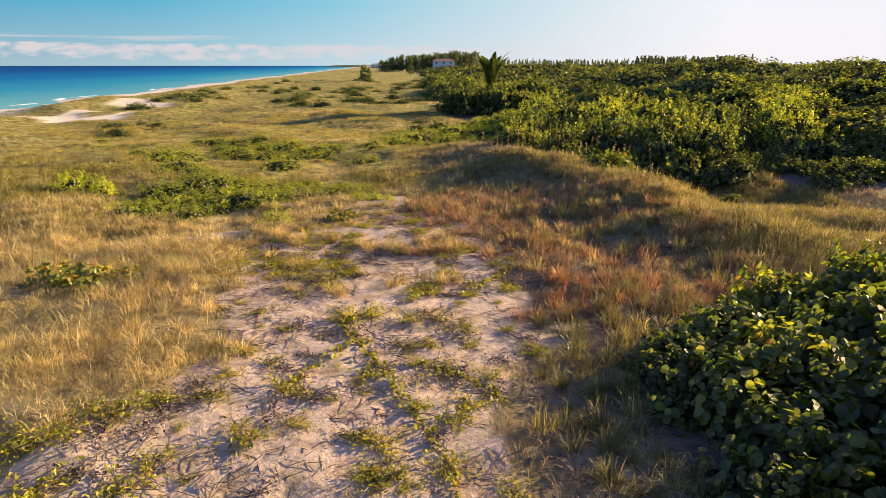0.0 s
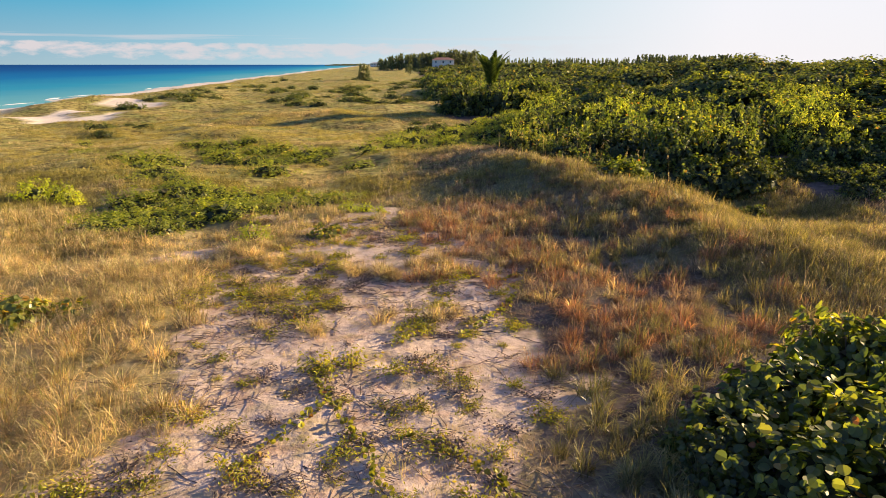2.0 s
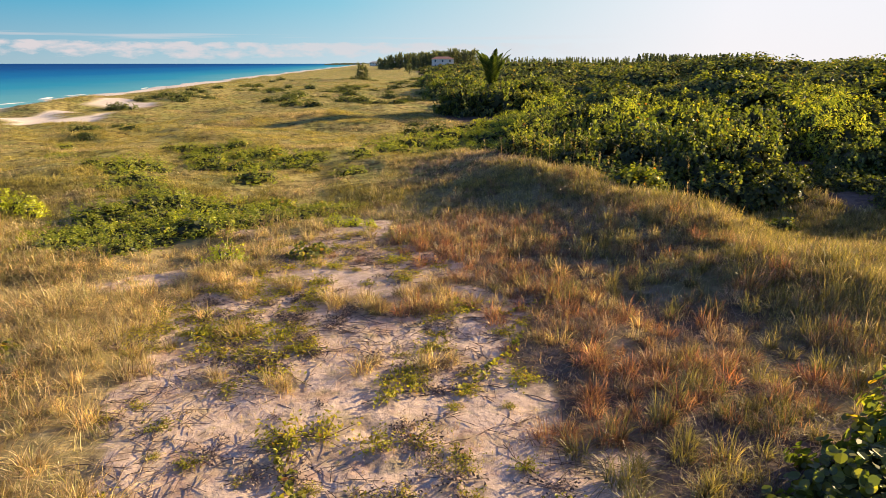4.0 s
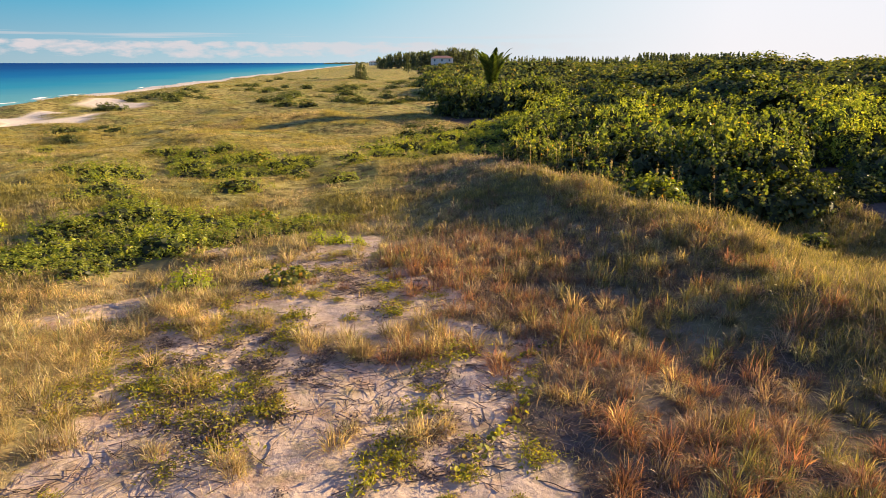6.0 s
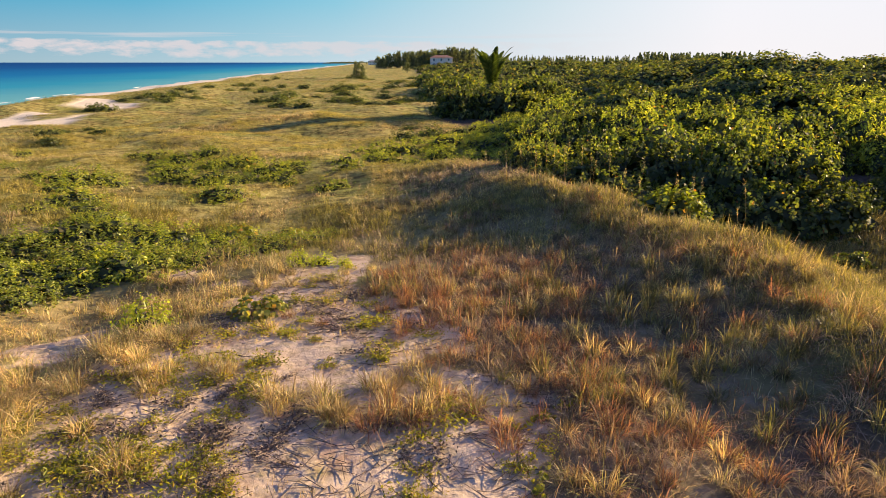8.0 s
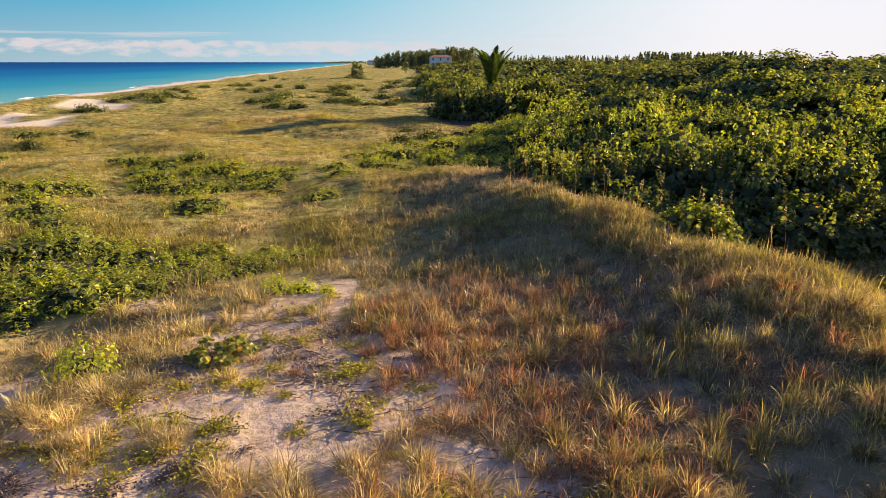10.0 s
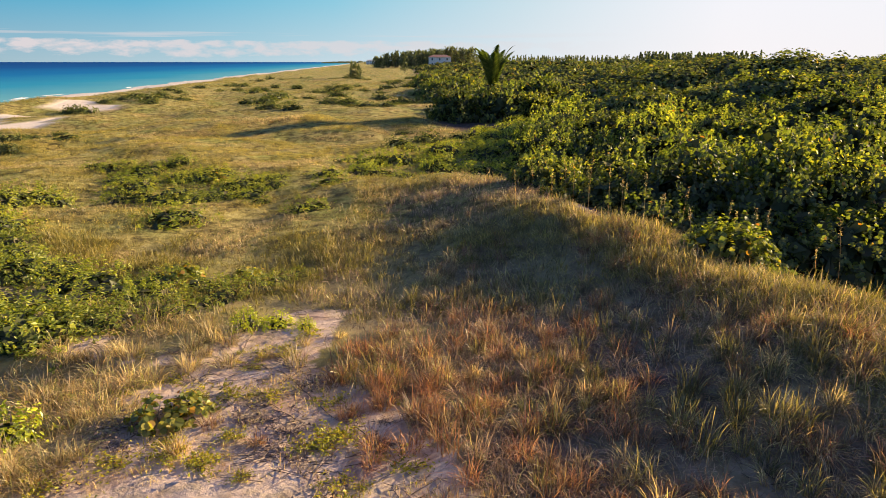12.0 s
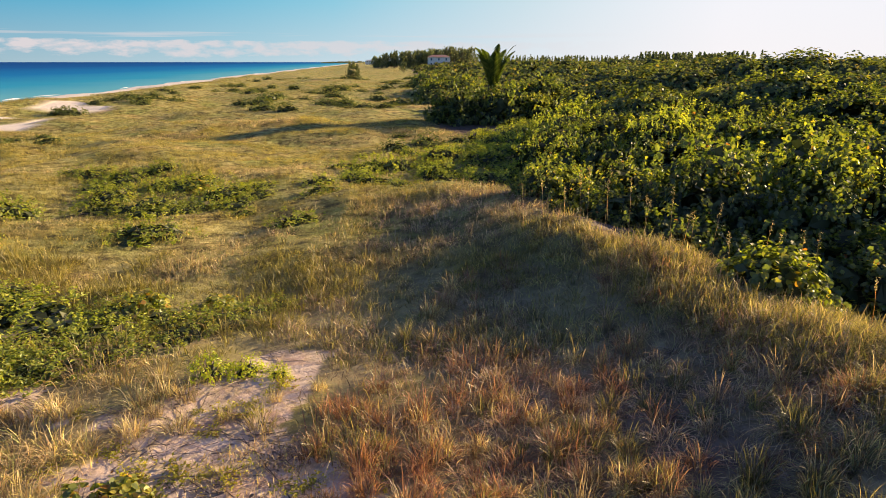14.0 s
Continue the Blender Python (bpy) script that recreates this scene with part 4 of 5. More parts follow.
tops = np.where(by > 400, RNG.uniform(3.8, 6.6, n_belt), RNG.uniform(3.2, 6.0, n_belt))
u = RNG.random((n_belt, 64))
swing = RNG.uniform(0, 2 * np.pi, u.shape)
reach = 1.25 * (1 - 0.8 * u) * np.sqrt(RNG.random(u.shape))
c = np.stack([bx[:, None] + np.cos(swing) * reach, by[:, None] + np.sin(swing) * reach, height(bx, by)[:, None] + u * tops[:, None]], -1).reshape(-1, 3)
tagged(new("tree_belt", mesh_of("tree_belt", *leaves(c, RNG.normal(size=c.shape) * np.array([1, 1, 0.4]), RNG.uniform(0.45, 1.0, len(c)), "tuft", stretch_to=1.0), NEEDLE)), "far belt of dark green feathery trees on the horizon", "trees", kind="stuff")


def palm_tree(x, y):
    """A young palm: short trunk and a crown of upright feathered fronds."""
    root = tagged(new("palm_tree"), "young palm with upright green fronds above the thicket", "palm")
    root.location = (x, y, float(height(x, y)))
    z = np.linspace(-0.1, 1.4, 6)
    p = np.stack([0.03 * z, 0 * z, z], 1)
    part("trunk", mesh_of("trunk", *sticks(p[:-1], p[1:], np.full(5, 0.16), np.full(5, 0.14)), BARK), BARK, root)
    for k in range(22):
        a, out, tall = 2 * math.pi * k / 22 + RNG.uniform(-0.2, 0.2), RNG.uniform(0.3, 2.0), RNG.uniform(4.3, 5.9)
        s = np.linspace(0, 1, 24)
        rib = np.stack([0.1 + np.cos(a) * out * s ** 1.5, np.sin(a) * out * s ** 1.5, 1.2 + tall * (s - 0.27 * s ** 3)], 1)
        way = unit(np.gradient(rib, axis=0))
        across = unit(np.cross(way, np.array([-math.sin(a), math.cos(a), 0.0]) * 0 + np.array([math.cos(a), math.sin(a), 0.3])))
        ch = [sticks(rib[:-1], rib[1:], np.full(23, 0.02), np.full(23, 0.015))]
        for sgn in (-1, 1):
            b = rib[6:]
            ln = (0.62 * np.sin(np.pi * s[6:] ** 0.9) + 0.1)[:, None]
            tip = b + (across[6:] * sgn * 0.75 + way[6:] * 0.7 - np.array([0, 0, 0.15])) * ln
            w = way[6:] * 0.13
            v = np.stack([b - w, b + w, tip], 1).reshape(-1, 3)
            ch.append((v, np.arange(len(v)).reshape(-1, 3)))
        part("frond", mesh_of("frond", *joined(ch), PALM), PALM, root)
    return root


palm_tree(4.65, 65.0)

# ---- grass ----
def clumped(n, box, per, spread, keep, thin=0.15):
    """Blade feet in clumps: centres over a box where keep() allows, feet scattered round them."""
    c = RNG.uniform(box[:2], box[2:], (n, 2))
    c = c[keep(c[:, 0], c[:, 1])]
    lush = 0.55 + 0.7 * value_noise(c[:, 0], c[:, 1], 1.5, 81) + 0.5 * value_noise(c[:, 0], c[:, 1], 5.5, 82)
    c = c[RNG.random(len(c)) < np.clip(lush, thin, 1)]
    k = RNG.integers(per // 2, per + 1, len(c))
    f = np.repeat(c, k, 0) + RNG.normal(size=(k.sum(), 2)) * spread
    return f, np.repeat(np.arange(len(c)), k), np.repeat(c, k, 0)


def grass(name, feet, owner, centre, tall, wide, mat, label, lean=0.45, seg=2, wind=(-0.05, -0.01)):
    """One mesh of blades that fan outward from their clumps."""
    n = len(feet)
    z = height(feet[:, 0], feet[:, 1])
    size = RNG.uniform(0.45, 1.2, owner.max() + 1)[owner] * RNG.uniform(0.45, 1.1, n)
    h = tall * size * (1 + 0.35 * value_noise(centre[:, 0], centre[:, 1], 2.5, 83))
    out = unit(feet - centre + RNG.normal(size=(n, 2)) * 0.06) * (lean * h * RNG.uniform(0.1, 1.2, n))[:, None] + np.array(wind) * h[:, None]
    v, f = blades(np.column_stack([feet, z - 0.03]), h, wide * RNG.uniform(0.6, 1.2, n) * np.clip((feet[:, 1] - 3) / 13, 0.8, 1.4 if wide < 0.012 else 1), out, seg, 0.75)
    return tagged(new(name, mesh_of(name, v, f, mat)), label, "grass", kind="stuff")


def not_sand(x, y):
    return ~sand_here(x, y) & (~inside(MAT, x, y) | (value_noise(x, y, 1.6, 67) > 0.3))


def front_of_thicket(x, y):
    return (x < thicket_edge(y) + 1.0) | (y < np.where(x < 12.8, 25.6, 23))


def rust_zone(x, y):
    q = np.exp(-(((x - 0.3) / 2.0) ** 2 + ((y - 19) / 2.6) ** 2)) + np.exp(-(((x - 3.2) / 1.7) ** 2 + ((y - 13.2) / 2.6) ** 2)) + 0.6 * np.exp(-(((x - 4) / 2.5) ** 2 + ((y - 17) / 2) ** 2))
    return q + 0.25 * value_noise(x, y, 1.1, 61)


def gold_zone(x, y):
    return step(-3.0, -4.5, x) * step(24, 19, y) + 0.35 * value_noise(x, y, 1.7, 62)


def slope_zone(x, y):
    """The sparsely grown front of the ridge."""
    return step(-0.5, 1.5, x) * step(22.5, 20, y) * step(8.5, 6.5, x)


def meadow_tone(x, y):
    return value_noise(x, y, 6.0, 63) + 0.6 * value_noise(x, y, 1.8, 64)


feet = clumped(8600, (-13, 3, -3, 25), 30, 0.10, lambda x, y: not_sand(x, y) & (gold_zone(x, y) > 0.3))
grass("golden_grass", *feet, 0.50, 0.0088, GOLD, "tall dry golden dune grass", 1.7, 3)
feet = clumped(2600, (-13, 3, -3, 25), 26, 0.09, lambda x, y: not_sand(x, y) & (gold_zone(x, y) > 0.2) & (value_noise(x, y, 1.3, 68) > 0.15), 0.3)
grass("mixed_green_grass", *feet, 0.42, 0.009, GREEN, "green grass tufts among the dry golden grass", 1.2, 3)
feet = clumped(1500, (-2.5, 9, 8, 25), 34, 0.08, lambda x, y: not_sand(x, y) & (rust_zone(x, y) > 0.42) & front_of_thicket(x, y))
grass("rusty_grass", *feet, 0.42, 0.009, RUST, "rust-brown dry grass over the dune slope", 0.7, 3)
def on_ridge(x, y):
    return not_sand(x, y) & front_of_thicket(x, y) & (x < 3 + 0.7 * y) & (rust_zone(x, y) < 1.1)


def ridge_tone(x, y):
    """Greener towards the thicket and the near bush, browner on the shaded slope."""
    return 1.0 * slope_zone(x, y) + 0.6 * value_noise(x, y, 2.4, 65) + 0.35 * value_noise(x, y, 0.8, 66)


for name, mat, lo, hi, label in (("ridge_grass", GREEN, -9, -0.02, "green and straw-coloured grass over the dune ridge"), ("slope_grass", BROWN, -0.02, 9, "dull brown grass on the shaded dune slope")):
    feet = clumped(17000, (-2.5, 4, 15, 34), 20, 0.085, lambda x, y: on_ridge(x, y) & (ridge_tone(x, y) > lo) & (ridge_tone(x, y) <= hi) & (RNG.random(len(x)) > 0.35 * slope_zone(x, y)), 0.4)
    grass(name, *feet, 0.40, 0.0088, mat, label, 1.2, 3)
for name, mat, tall, label in (("crest_grass", OLIVE, 0.40, "sunlit olive grass along the crest of the dune ridge"), ("pale_crest_grass", GOLD, 0.36, "straw-coloured grass on the crest of the dune ridge"), ("green_crest_grass", GREEN, 0.42, "green grass behind the crest of the dune ridge")):
    feet = clumped(7000, (2.2, 11.5, 13.5, 27), 22, 0.085, lambda x, y: on_ridge(x, y) & (x > np.interp(y, (11, 14, 16, 18, 20, 22, 24, 26), (6.2, 5.6, 5.3, 5.2, 5.0, 4.3, 3.2, 2.2)) + 0.4 * value_noise(x, y, 1.2, 17)), 0.45)
    grass(name, *feet, tall, 0.009, mat, label, 1.1, 3)
feet = clumped(5200, (-0.8, 11, 7.5, 27), 26, 0.12, lambda x, y: ~sand_here(x, y) & (slope_zone(x, y) > 0.3) & (value_noise(x, y, 1.0, 18) > -0.35), 0.3)
grass("withered_grass", *feet, 0.18, 0.008, BROWN, "short withered grey-brown grass lying on the shaded slope", 1.7, 3)
for name, mat, lo, hi, label in (("olive_meadow_grass", OLIVE, -0.25, 0.6, "yellow-green dune grass meadow"), ("green_meadow_grass", GREEN, 0.6, 9, "green dune grass in the meadow"), ("dry_meadow_grass", GOLD, -9, -0.25, "dry golden dune grass in the meadow")):
    feet = clumped(24000, (-34, 27, 6, 62), 18, 0.12, lambda x, y: not_sand(x, y) & front_of_thicket(x, y) & (x > -0.85 * y + 2) & (meadow_tone(x, y) > lo) & (meadow_tone(x, y) <= hi))
    grass(name, *feet, 0.38, 0.0135, mat, label, 1.7)
    feet = clumped(12000, (-20, 17, 4, 28), 20, 0.085, lambda x, y: not_sand(x, y) & (x > -0.85 * y + 2) & ((x < -7.0) | (y > 22) | (x < -2.6) & (hi < 0)) & (meadow_tone(x, y) > lo) & (meadow_tone(x, y) <= hi))
    grass("near_" + name, *feet, 0.42, 0.010, mat, label, 1.3)
feet = clumped(30000, (-80, 55, 8, 175), 9, 0.22, lambda x, y: not_sand(x, y) & front_of_thicket(x, y) & (x > -0.8 * y), 0.3)
grass("far_grass", *feet, 0.36, 0.028, OLIVE, "far yellow-green dune grass", 1.7)
feet = clumped(16000, (-75, 40, -20, 200), 14, 0.22, lambda x, y: (np.abs(seaward(x, y) - 37.5) < 4.5 + value_noise(x, y, 7, 27)) & (value_noise(x, y, 5, 28) > -0.45) & ~(inside(OPENING, x, y) & (value_noise(x, y, 4.5, 25) > -0.05)), 0.3)
grass("foredune_grass", *feet, 0.42, 0.026, OLIVE, "tall yellow-green grass on the foredune above the beach", 1.3)
feet = clumped(7000, (-90, 150, 6, 430), 6, 0.9, lambda x, y: not_sand(x, y) & front_of_thicket(x, y), 0.4)
grass("distant_grass", *feet, 0.42, 0.07, OLIVE, "distant dune grass along the coast", 1.0)


def tussock(name, count, tall, wide, spread, mat, label, group):
    """A single grass tussock with its own blades, and a skirt of dead ones."""
    a, r = RNG.uniform(0, 2 * np.pi, count), spread * np.sqrt(RNG.random(count))
    base = np.stack([np.cos(a) * r, np.sin(a) * r, np.full(count, -0.03)], 1)
    h = tall * RNG.uniform(0.45, 1.15, count)
    out = np.stack([np.cos(a), np.sin(a)], 1) * (h * RNG.uniform(0.05, 1.25, count) ** 1.2)[:, None] + RNG.normal(size=(count, 2)) * 0.10
    v, f = blades(base, h, wide * RNG.uniform(0.7, 1.3, count), out, 4, 0.85)
    return tagged(new(name, mesh_of(name, v, f, mat)), label, "grass tussock", group)


gold_t = [tussock("golden_tussock", 105, 0.44, 0.0082, 0.15, GOLD, "dry golden grass tussock on the sand", "golden tussocks") for _ in range(4)]
rust_t = [tussock("rusty_tussock", 110, 0.42, 0.0082, 0.14, RUST, "rust-brown grass tussock on the sand", "rusty tussocks") for _ in range(4)]
green_t = [tussock("green_tussock", 100, 0.50, 0.0080, 0.12, GREEN, "green grass tussock on the dune slope", "green tussocks") for _ in range(4)]
brown_t = [tussock("withered_tussock", 110, 0.36, 0.0082, 0.16, BROWN, "withered grey-brown grass tussock on the slope", "withered tussocks") for _ in range(4)]


def scatter(protos, count, cx, cy, sx, sy, lo=0.6, hi=1.1):
    for _ in range(int(count * 1.15)):
        put(protos, cx + RNG.normal() * sx, cy + RNG.normal() * sy, RNG.uniform(lo, hi), RNG.uniform(0.8, 1.15), 0.0)


# bands of tussocks across the blowout and up the slope
for cx, cy, sx, sy, n in ((-0.7, 15.3, 0.9, 0.35, 16), (0.5, 15.4, 0.8, 0.5, 12), (-1.6, 15.4, 0.5, 0.3, 6), (-2.9, 16.4, 0.5, 0.3, 5), (-2.4, 12.6, 0.5, 0.4, 5), (-0.4, 12.6, 0.5, 0.3, 6), (-5.4, 12.6, 0.6, 0.5, 14), (-5.0, 10.5, 0.6, 0.8, 10), (-3.6, 9.6, 0.4, 0.4, 4), (-4.2, 16.5, 0.6, 0.6, 8), (-3.6, 14.4, 0.5, 0.5, 5), (-1.9, 20.6, 0.4, 0.4, 4), (3.8, 16.5, 1.2, 1.6, 22), (2.4, 18.6, 1.0, 1.0, 10), (-4.3, 17.4, 0.7, 0.8, 18), (-3.5, 20.3, 0.5, 0.6, 9), (-5.0, 20.0, 0.7, 0.5, 10)):
    scatter(gold_t, n, cx, cy, sx, sy)
for cx, cy, sx, sy, n in ((0.2, 18.6, 0.9, 0.9, 26), (-0.5, 20.2, 0.5, 0.5, 8), (2.5, 12.2, 0.6, 1.0, 20), (1.9, 11.0, 0.3, 0.3, 5), (3.4, 14.0, 0.9, 0.9, 14), (3.6, 11.8, 0.7, 0.6, 12), (1.2, 15.4, 0.5, 0.4, 7), (2.6, 16.9, 1.0, 0.8, 14), (-0.3, 15.0, 0.6, 0.2, 5)):
    scatter(rust_t, n, cx, cy, sx, sy)
for cx, cy, sx, sy, n in ((3.6, 15.6, 1.2, 0.9, 26), (4.3, 18.5, 1.3, 1.2, 30), (1.8, 19.0, 0.9, 0.8, 16), (5.2, 16.5, 1.0, 1.5, 16), (2.9, 9.6, 0.5, 0.6, 16), (2.5, 8.3, 0.35, 0.8, 20), (2.3, 6.4, 0.3, 0.8, 14), (3.6, 10.9, 0.7, 0.5, 16), (5.0, 12.2, 0.9, 0.6, 14), (1.9, 7.6, 0.4, 0.8, 12), (2.2, 6.3, 0.5, 0.5, 6), (6.5, 14.5, 1.4, 1.2, 16), (6, 19.5, 1.5, 1, 12), (1.2, 22, 1.2, 1.2, 8)):
    scatter(green_t, n, cx, cy, sx, sy)
# single tussocks all over the shaded slope
placed = 0
while placed < 340:
    x, y = RNG.uniform(0.2, 7.0), RNG.uniform(11, 25.5)
    if sand_here(x, y) or x > np.interp(y, (11, 16, 20, 26), (7.5, 7.0, 6.5, 4.0)) or x < np.interp(y, (11, 16, 20, 26), (2.0, 1.5, -0.3, -0.5)) or value_noise(x, y, 1.4, 29) < -0.25:
        continue
    put((brown_t, brown_t, brown_t, rust_t, rust_t, gold_t)[int(RNG.integers(6))], x, y, RNG.uniform(0.6, 1.1), RNG.uniform(0.85, 1.2), 0.0)
    placed += 1
for protos in (gold_t, rust_t, green_t, brown_t):
    retire(protos)


# tall dry seed stalks that stand above the ridge
def seed_stalk(x, y, tall):
    root = tagged(new("seed_stalk"), "tall dry sea oat stalk with a seed head", "grass stalk", "seed stalks on the ridge")
    root.location = (x, y, float(height(x, y)) - 0.03)
    s = np.linspace(0, 1, 6)
    lean = RNG.uniform(-0.12, 0.12)
    p = np.stack([lean * s ** 2 * tall, 0.05 * s ** 2 * tall, s * tall], 1)
    part("stalk", mesh_of("stalk", *sticks(p[:-1], p[1:], np.full(5, 0.0036), np.full(5, 0.0026)), GOLD), GOLD, root)
    n = 26
    q = RNG.uniform(0.8, 1.02, n)
    c = np.stack([lean * q ** 2 * tall, 0.05 * q ** 2 * tall, q * tall], 1) + RNG.normal(size=(n, 3)) * 0.018
    part("seed_head", mesh_of("seed_head", *leaves(c, RNG.normal(size=(n, 3)), np.full(n, 0.034), "lance"), GOLD), GOLD, root, "", "stuff")


for k in range(22):
    u = RNG.random()
    seed_stalk(1.6 + 6.0 * u + RNG.normal() * 0.4, 27.5 - 5.0 * u + RNG.normal() * 0.7, RNG.uniform(0.9, 1.5))


# ---- creepers and litter on the bare sand ----
def creeper(mat, label, count=200, spread=0.34):
    """A flat mat of small leaves on trailing stems."""
    root = tagged(new("beach_creeper"), label, "creeper", "creepers on the sand")
    m = 14
    a, r = RNG.uniform(0, 2 * np.pi, m), RNG.uniform(0.4, 1.2, m) * spread
    end = np.stack([np.cos(a) * r, np.sin(a) * r, RNG.uniform(0.02, 0.10, m)], 1)
    part("stem_tangle", mesh_of("stem_tangle", *sticks(np.zeros((m, 3)), end, np.full(m, 0.006), np.full(m, 0.003)), TWIG), TWIG, root, "", "stuff")
    k = RNG.integers(0, m, count)
    c = end[k] * RNG.uniform(0.15, 1.1, (count, 1)) + RNG.normal(size=(count, 3)) * np.array([0.05, 0.05, 0.02])
    c[:, 2] = np.abs(c[:, 2]) + 0.015
    part("foliage", mesh_of("foliage", *leaves(c, RNG.normal(size=(count, 3)) * 0.6 + np.array([0, 0, 0.8]), RNG.uniform(0.034, 0.068, count), "lance"), mat), mat, root, "", "stuff")
    return root


creepers = [creeper(CREEPER, "low green creeping beach plant on the sand") for _ in range(5)]
brown_c = [creeper(TWIG, "withered brown creeping plant on the sand", 150) for _ in range(3)]
for x, y, s in ((-1.7, 10.7, 1.5), (-1.3, 10.8, 1.2), (0.52, 11.95, 0.7), (-0.55, 11.9, 1.2), (-0.2, 12.2, 1.0), (-2.6, 13.7, 1.2), (-2.3, 8.2, 1.1), (-2.0, 8.0, 0.8), (-3.2, 8.0, 1.0), (-2.5, 6.9, 1.3),
                (-4.0, 7.8, 1.2), (-4.4, 7.4, 1.5), (-4.8, 7.0, 1.4), (-1.0, 6.85, 0.9), (-0.3, 7.65, 0.8), (0.4, 7.65, 1.1), (0.2, 7.3, 1.0), (-0.75, 6.1, 1.2), (0.0, 6.2, 1.0), (-3.6, 6.0, 1.4), (-4.5, 5.9, 1.6),
                (-5.2, 6.8, 1.6), (-0.4, 8.9, 0.7), (0.7, 8.45, 0.9), (-0.2, 9.6, 0.7), (1.1, 10.2, 0.7), (0.5, 14.9, 1.4), (0.1, 14.6, 1.0), (-0.3, 12.45, 1.2), (-3.8, 14.0, 1.3), (-3.3, 14.2, 1.0), (-2.5, 12.5, 1.2),
                (-2.3, 17.6, 0.9), (-2.5, 16.6, 0.9), (-1.8, 21.3, 1.0), (-3.9, 17.2, 1.0), (-2.2, 13.4, 0.9), (-2.1, 18.2, 0.8), (-2.3, 17.7, 0.8), (-2.4, 16.6, 1.0), (-2.0, 20.5, 0.7), (1.2, 13.9, 0.9), (1.5, 14.3, 0.7)):
    put(creepers, x, y, s, 1.0, 0.0)
for k in range(330):
    x, y = (RNG.uniform(-4.8, 1.8), RNG.uniform(5, 21)) if k > 70 else (RNG.uniform(-5.2, -1.9), RNG.uniform(13.0, 16.2))
    if sand_here(x, y) or k <= 70:
        put(brown_c if RNG.random() < 0.45 else creepers, x, y, RNG.uniform(0.4, 1.2), 0.8, 0.0)
retire(creepers + brown_c)


feet = clumped(9000, (-6, 4.5, 2.6, 22.5), 12, 0.07, lambda x, y: sand_here(x, y) & (value_noise(x, y, 1.2, 91) + 0.4 * value_noise(x, y, 0.5, 92) > 0.0), 0.1)
grass("sparse_grass", *feet, 0.18, 0.0075, GOLD, "short sparse dry grass on the bare sand", 0.9, 2)


def runner(points, label):
    """A vine that runs over the sand, leaves in pairs along it."""
    root = tagged(new("beach_vine"), label, "vine", "vines on the sand")
    pts = []
    for (x0, y0), (x1, y1) in zip(points, points[1:]):
        k = max(2, int(math.hypot(x1 - x0, y1 - y0) / 0.07))
        for i in range(k):
            pts.append((x0 + (x1 - x0) * i / k, y0 + (y1 - y0) * i / k))
    p = np.array(pts) + RNG.normal(size=(len(pts), 2)) * 0.015
    p = np.column_stack([p, height(p[:, 0], p[:, 1]) + 0.02])
    part("stem", mesh_of("stem", *sticks(p[:-1], p[1:], np.full(len(p) - 1, 0.006), np.full(len(p) - 1, 0.006)), TWIG), TWIG, root)
    c = np.repeat(p, 3, 0) + RNG.normal(size=(3 * len(p), 3)) * np.array([0.055, 0.055, 0.01]) + np.array([0, 0, 0.03])
    part("foliage", mesh_of("foliage", *leaves(c, RNG.normal(size=c.shape) * 0.5 + np.array([0, 0, 0.8]), RNG.uniform(0.05, 0.085, len(c)), "round"), CREEPER), CREEPER, root, "", "stuff")


runner([(-1.75, 10.4), (-1.5, 9.9), (-1.2, 9.2), (-0.85, 8.7), (-0.65, 8.0), (-0.3, 7.3), (-0.1, 6.8), (0.15, 6.2), (0.2, 5.4)], "bright green beach vine running over the sand")
runner([(0.5, 12.0), (0.9, 12.6), (1.3, 13.3), (1.5, 13.9)], "green beach vine along bare sand")
runner([(-2.2, 8.4), (-1.7, 9.3), (-1.5, 9.9)], "green beach vine along bare sand")
runner([(-0.5, 9.0), (0.1, 8.6), (0.6, 8.2), (0.9, 7.6)], "green beach vine along bare sand")
runner([(1.2, 14.6), (1.7, 14.9), (2.2, 15.3)], "green beach vine along bare sand")



def dead_runner(x, y, turn, reach):
    """A leafless vine stem that wanders over the sand, with short side shoots."""
    root = tagged(new("dead_vine"), "bare dark brown vine stem lying on sand", "vine", "dead vines on the sand")
    k = int(reach / 0.09)
    heading = turn + np.cumsum(RNG.normal(size=k) * 0.16)
    p = np.array([x, y]) + np.cumsum(np.stack([np.cos(heading), np.sin(heading)], 1) * 0.09, 0)
    p = np.column_stack([p, height(p[:, 0], p[:, 1]) + 0.012 + 0.012 * np.sin(np.arange(k) * 0.9)])
    part("stem", mesh_of("stem", *sticks(p[:-1], p[1:], np.full(k - 1, 0.0065), np.full(k - 1, 0.006)), TWIG), TWIG, root)
    q = p[RNG.integers(0, k, k // 2)]
    side = RNG.normal(size=q.shape) * np.array([0.12, 0.12, 0.03])
    side[:, 2] = np.abs(side[:, 2])
    part("twig_tangle", mesh_of("twig_tangle", *sticks(q, q + side, np.full(len(q), 0.005), np.full(len(q), 0.003)), TWIG), TWIG, root, "", "stuff")


made = 0
while made < 34:
    x, y = RNG.uniform(-4.6, 1.6), RNG.uniform(5, 21.5)
    if sand_here(x, y):
        dead_runner(x, y, RNG.uniform(0, 6.28), RNG.uniform(0.9, 2.8))
        made += 1

n = 16000
a = np.column_stack([RNG.uniform(-5.8, 8, n), RNG.uniform(4, 23, n)])
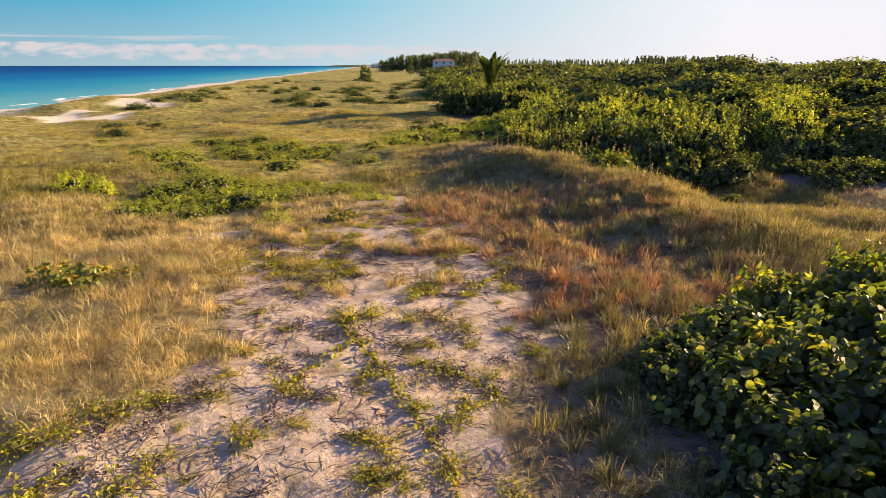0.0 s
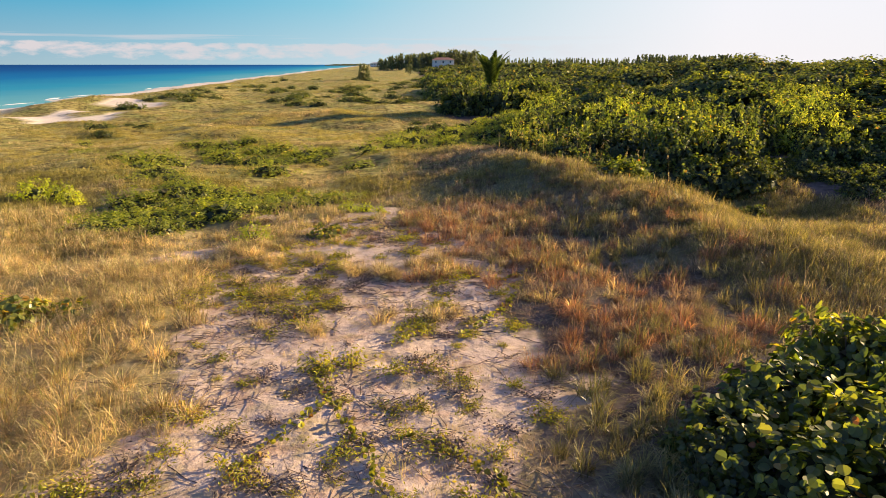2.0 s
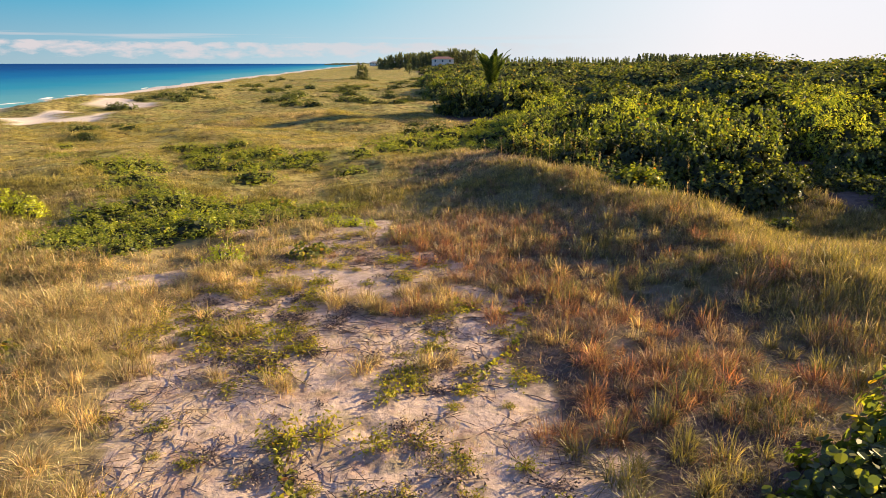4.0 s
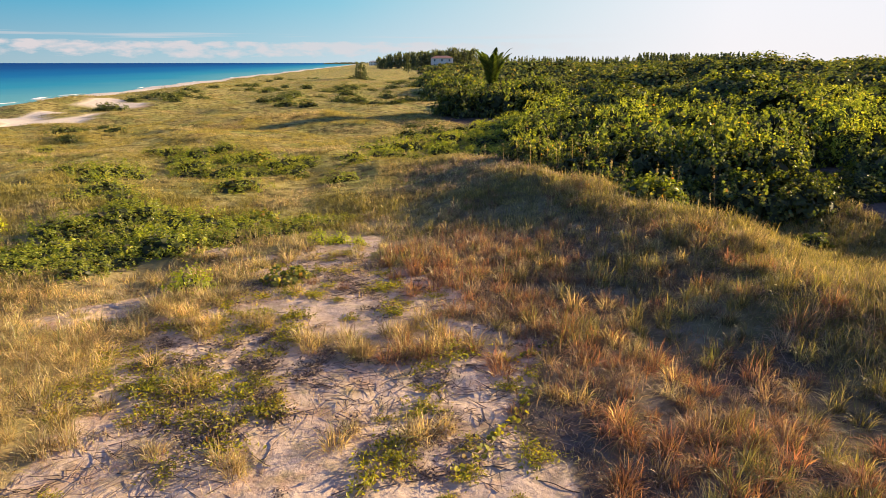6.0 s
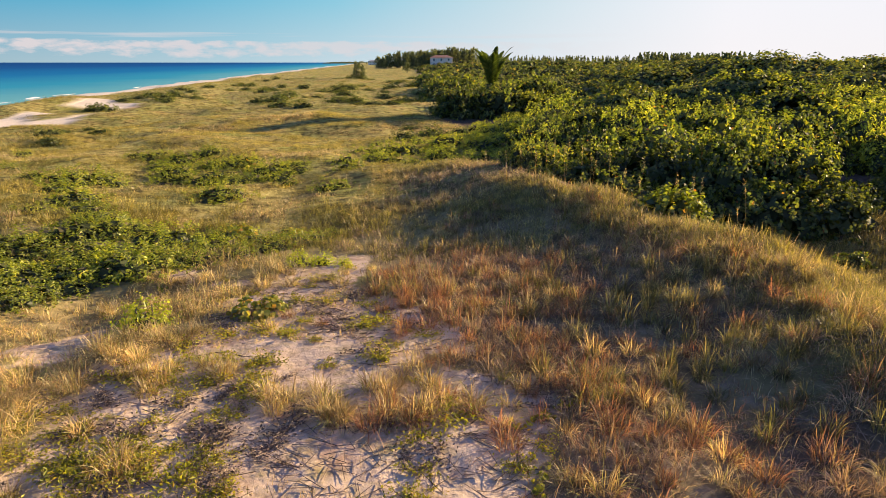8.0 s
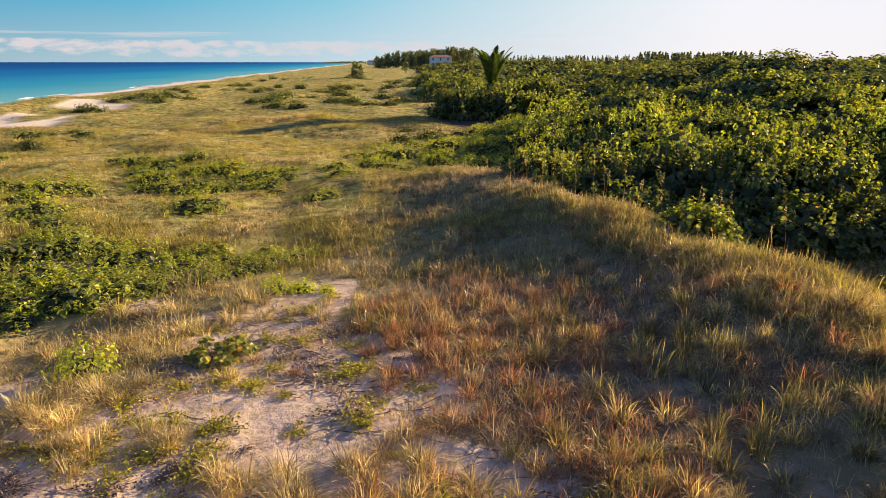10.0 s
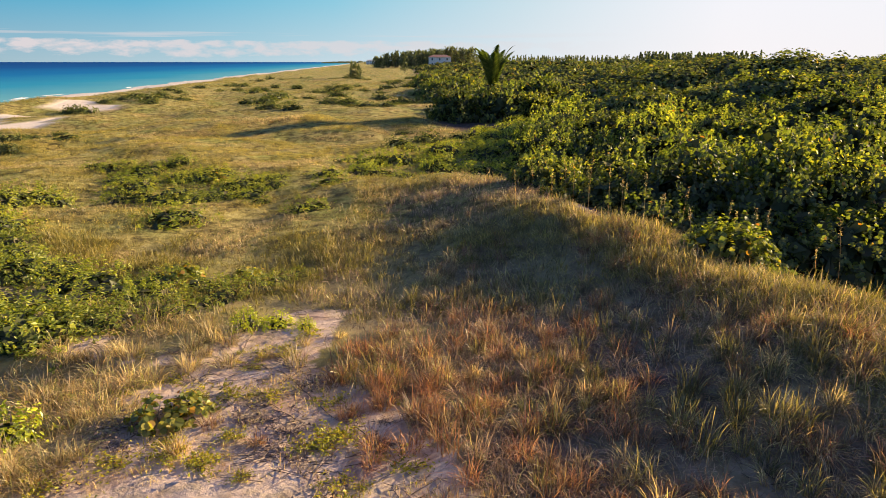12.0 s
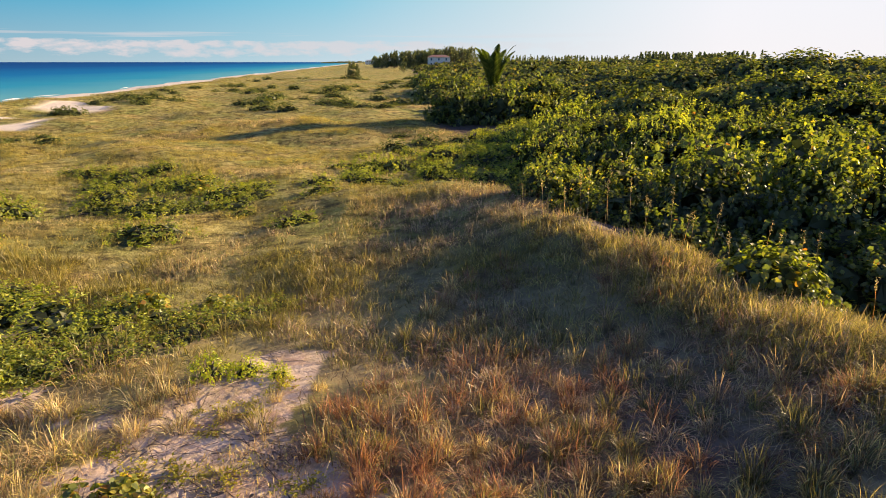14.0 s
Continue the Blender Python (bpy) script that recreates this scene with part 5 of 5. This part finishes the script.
k = (sand_here(a[:, 0], a[:, 1]) | (slope_zone(a[:, 0], a[:, 1]) > 0.3)) & (value_noise(a[:, 0], a[:, 1], 0.8, 71) + 0.5 * value_noise(a[:, 0], a[:, 1], 2.2, 72) > 0.05)
a = a[k]
ang, ln = RNG.uniform(0, 2 * np.pi, len(a)), RNG.uniform(0.08, 0.4, len(a))
b = a + np.stack([np.cos(ang), np.sin(ang)], 1) * ln[:, None]
A = np.column_stack([a, height(a[:, 0], a[:, 1]) + RNG.uniform(0.005, 0.03, len(a))])
B = np.column_stack([b, height(b[:, 0], b[:, 1]) + RNG.uniform(0.005, 0.07, len(a))])
tagged(new("dead_litter", mesh_of("dead_litter", *sticks(A, B, np.full(len(a), 0.0055), np.full(len(a), 0.003)), TWIG)), "dead brown twigs and stems littering the sand", "litter", kind="stuff")


# ---- far houses ----
def box_bm(x0, y0, z0, x1, y1, z1, bevel=0.03):
    bm = bmesh.new()
    bmesh.ops.create_cube(bm, size=1.0)
    bmesh.ops.scale(bm, vec=(x1 - x0, y1 - y0, z1 - z0), verts=bm.verts)
    bmesh.ops.translate(bm, vec=((x0 + x1) / 2, (y0 + y1) / 2, (z0 + z1) / 2), verts=bm.verts)
    bmesh.ops.bevel(bm, geom=bm.edges[:], offset=bevel, segments=1, affect="EDGES")
    return bm


def house(name, x, y, wide, deep, tall, wall, roof, label, storeys=2, bays=5):
    """A plain coastal house: walls, eaves, a hipped roof, rows of windows, a side wing."""
    root = tagged(new(name), label, "house")
    root.location = (x, y, float(height(x, y)))
    part("wall", box_bm(-wide / 2, 0, -1, wide / 2, deep, tall), wall, root)
    bm = bmesh.new()
    e = 0.5
    low = [bm.verts.new(p) for p in ((-wide / 2 - e, -e, tall), (wide / 2 + e, -e, tall), (wide / 2 + e, deep + e, tall), (-wide / 2 - e, deep + e, tall))]
    top = [bm.verts.new(p) for p in ((-wide / 2 + deep / 3, deep / 2, tall + 1.5), (wide / 2 - deep / 3, deep / 2, tall + 1.5))]
    for f in ((low[0], low[1], top[1], top[0]), (low[1], low[2], top[1]), (low[2], low[3], top[0], top[1]), (low[3], low[0], top[0]), (low[3], low[2], low[1], low[0])):
        bm.faces.new(f)
    part("roof", bm, roof, root)
    for s in range(storeys):
        z = tall - 1.9 - 2.9 * s
        for k in range(bays):
            cx = -wide / 2 + wide * (k + 0.5) / bays
            w = part("window", box_bm(cx - 0.55, -0.06, z - 0.1, cx + 0.55, 0.05, z + 1.4, 0.02), WHITE, root)
            part("pane", box_bm(cx - 0.45, -0.10, z, cx + 0.45, -0.03, z + 1.3, 0.01), PANE, w)
    return root


house("beach_house", 0.4, 425, 14, 9, 4.9, STUCCO, ROOFING, "cream two-storey beach house with a terracotta roof", 2, 3)
house("white_house", -92, 900, 13, 10, 4.6, WHITE, plain("grey_roof", (0.4, 0.4, 0.4)), "white beach house far along the shore", 2, 6)


def headland(x0, x1, y, tall):
    """A low wooded point of land on the horizon: a ragged ridge of treetops."""
    n = 90
    xs = np.linspace(x0, x1, n)
    top = SEA_Z + 2 + tall * np.clip(np.sin(np.linspace(0.15, 2.6, n)), 0, 1) * (0.75 + 0.35 * value_noise(xs, xs * 0, 7, 95))
    rows = [np.stack([xs, np.full(n, y + o), z], 1) for o, z in ((-60, np.full(n, SEA_Z - 1)), (-20, top * 0.85), (10, top), (120, np.full(n, SEA_Z - 1)))]
    f = np.array([[j * n + i, j * n + i + 1, (j + 1) * n + i + 1, (j + 1) * n + i] for j in range(3) for i in range(n - 1)])
    tagged(new("distant_headland", mesh_of("distant_headland", np.concatenate(rows), f, NEEDLE, True)), "low dark wooded headland on the sea horizon", "headland", kind="structure")


headland(-440, -240, 2500, 6.5)
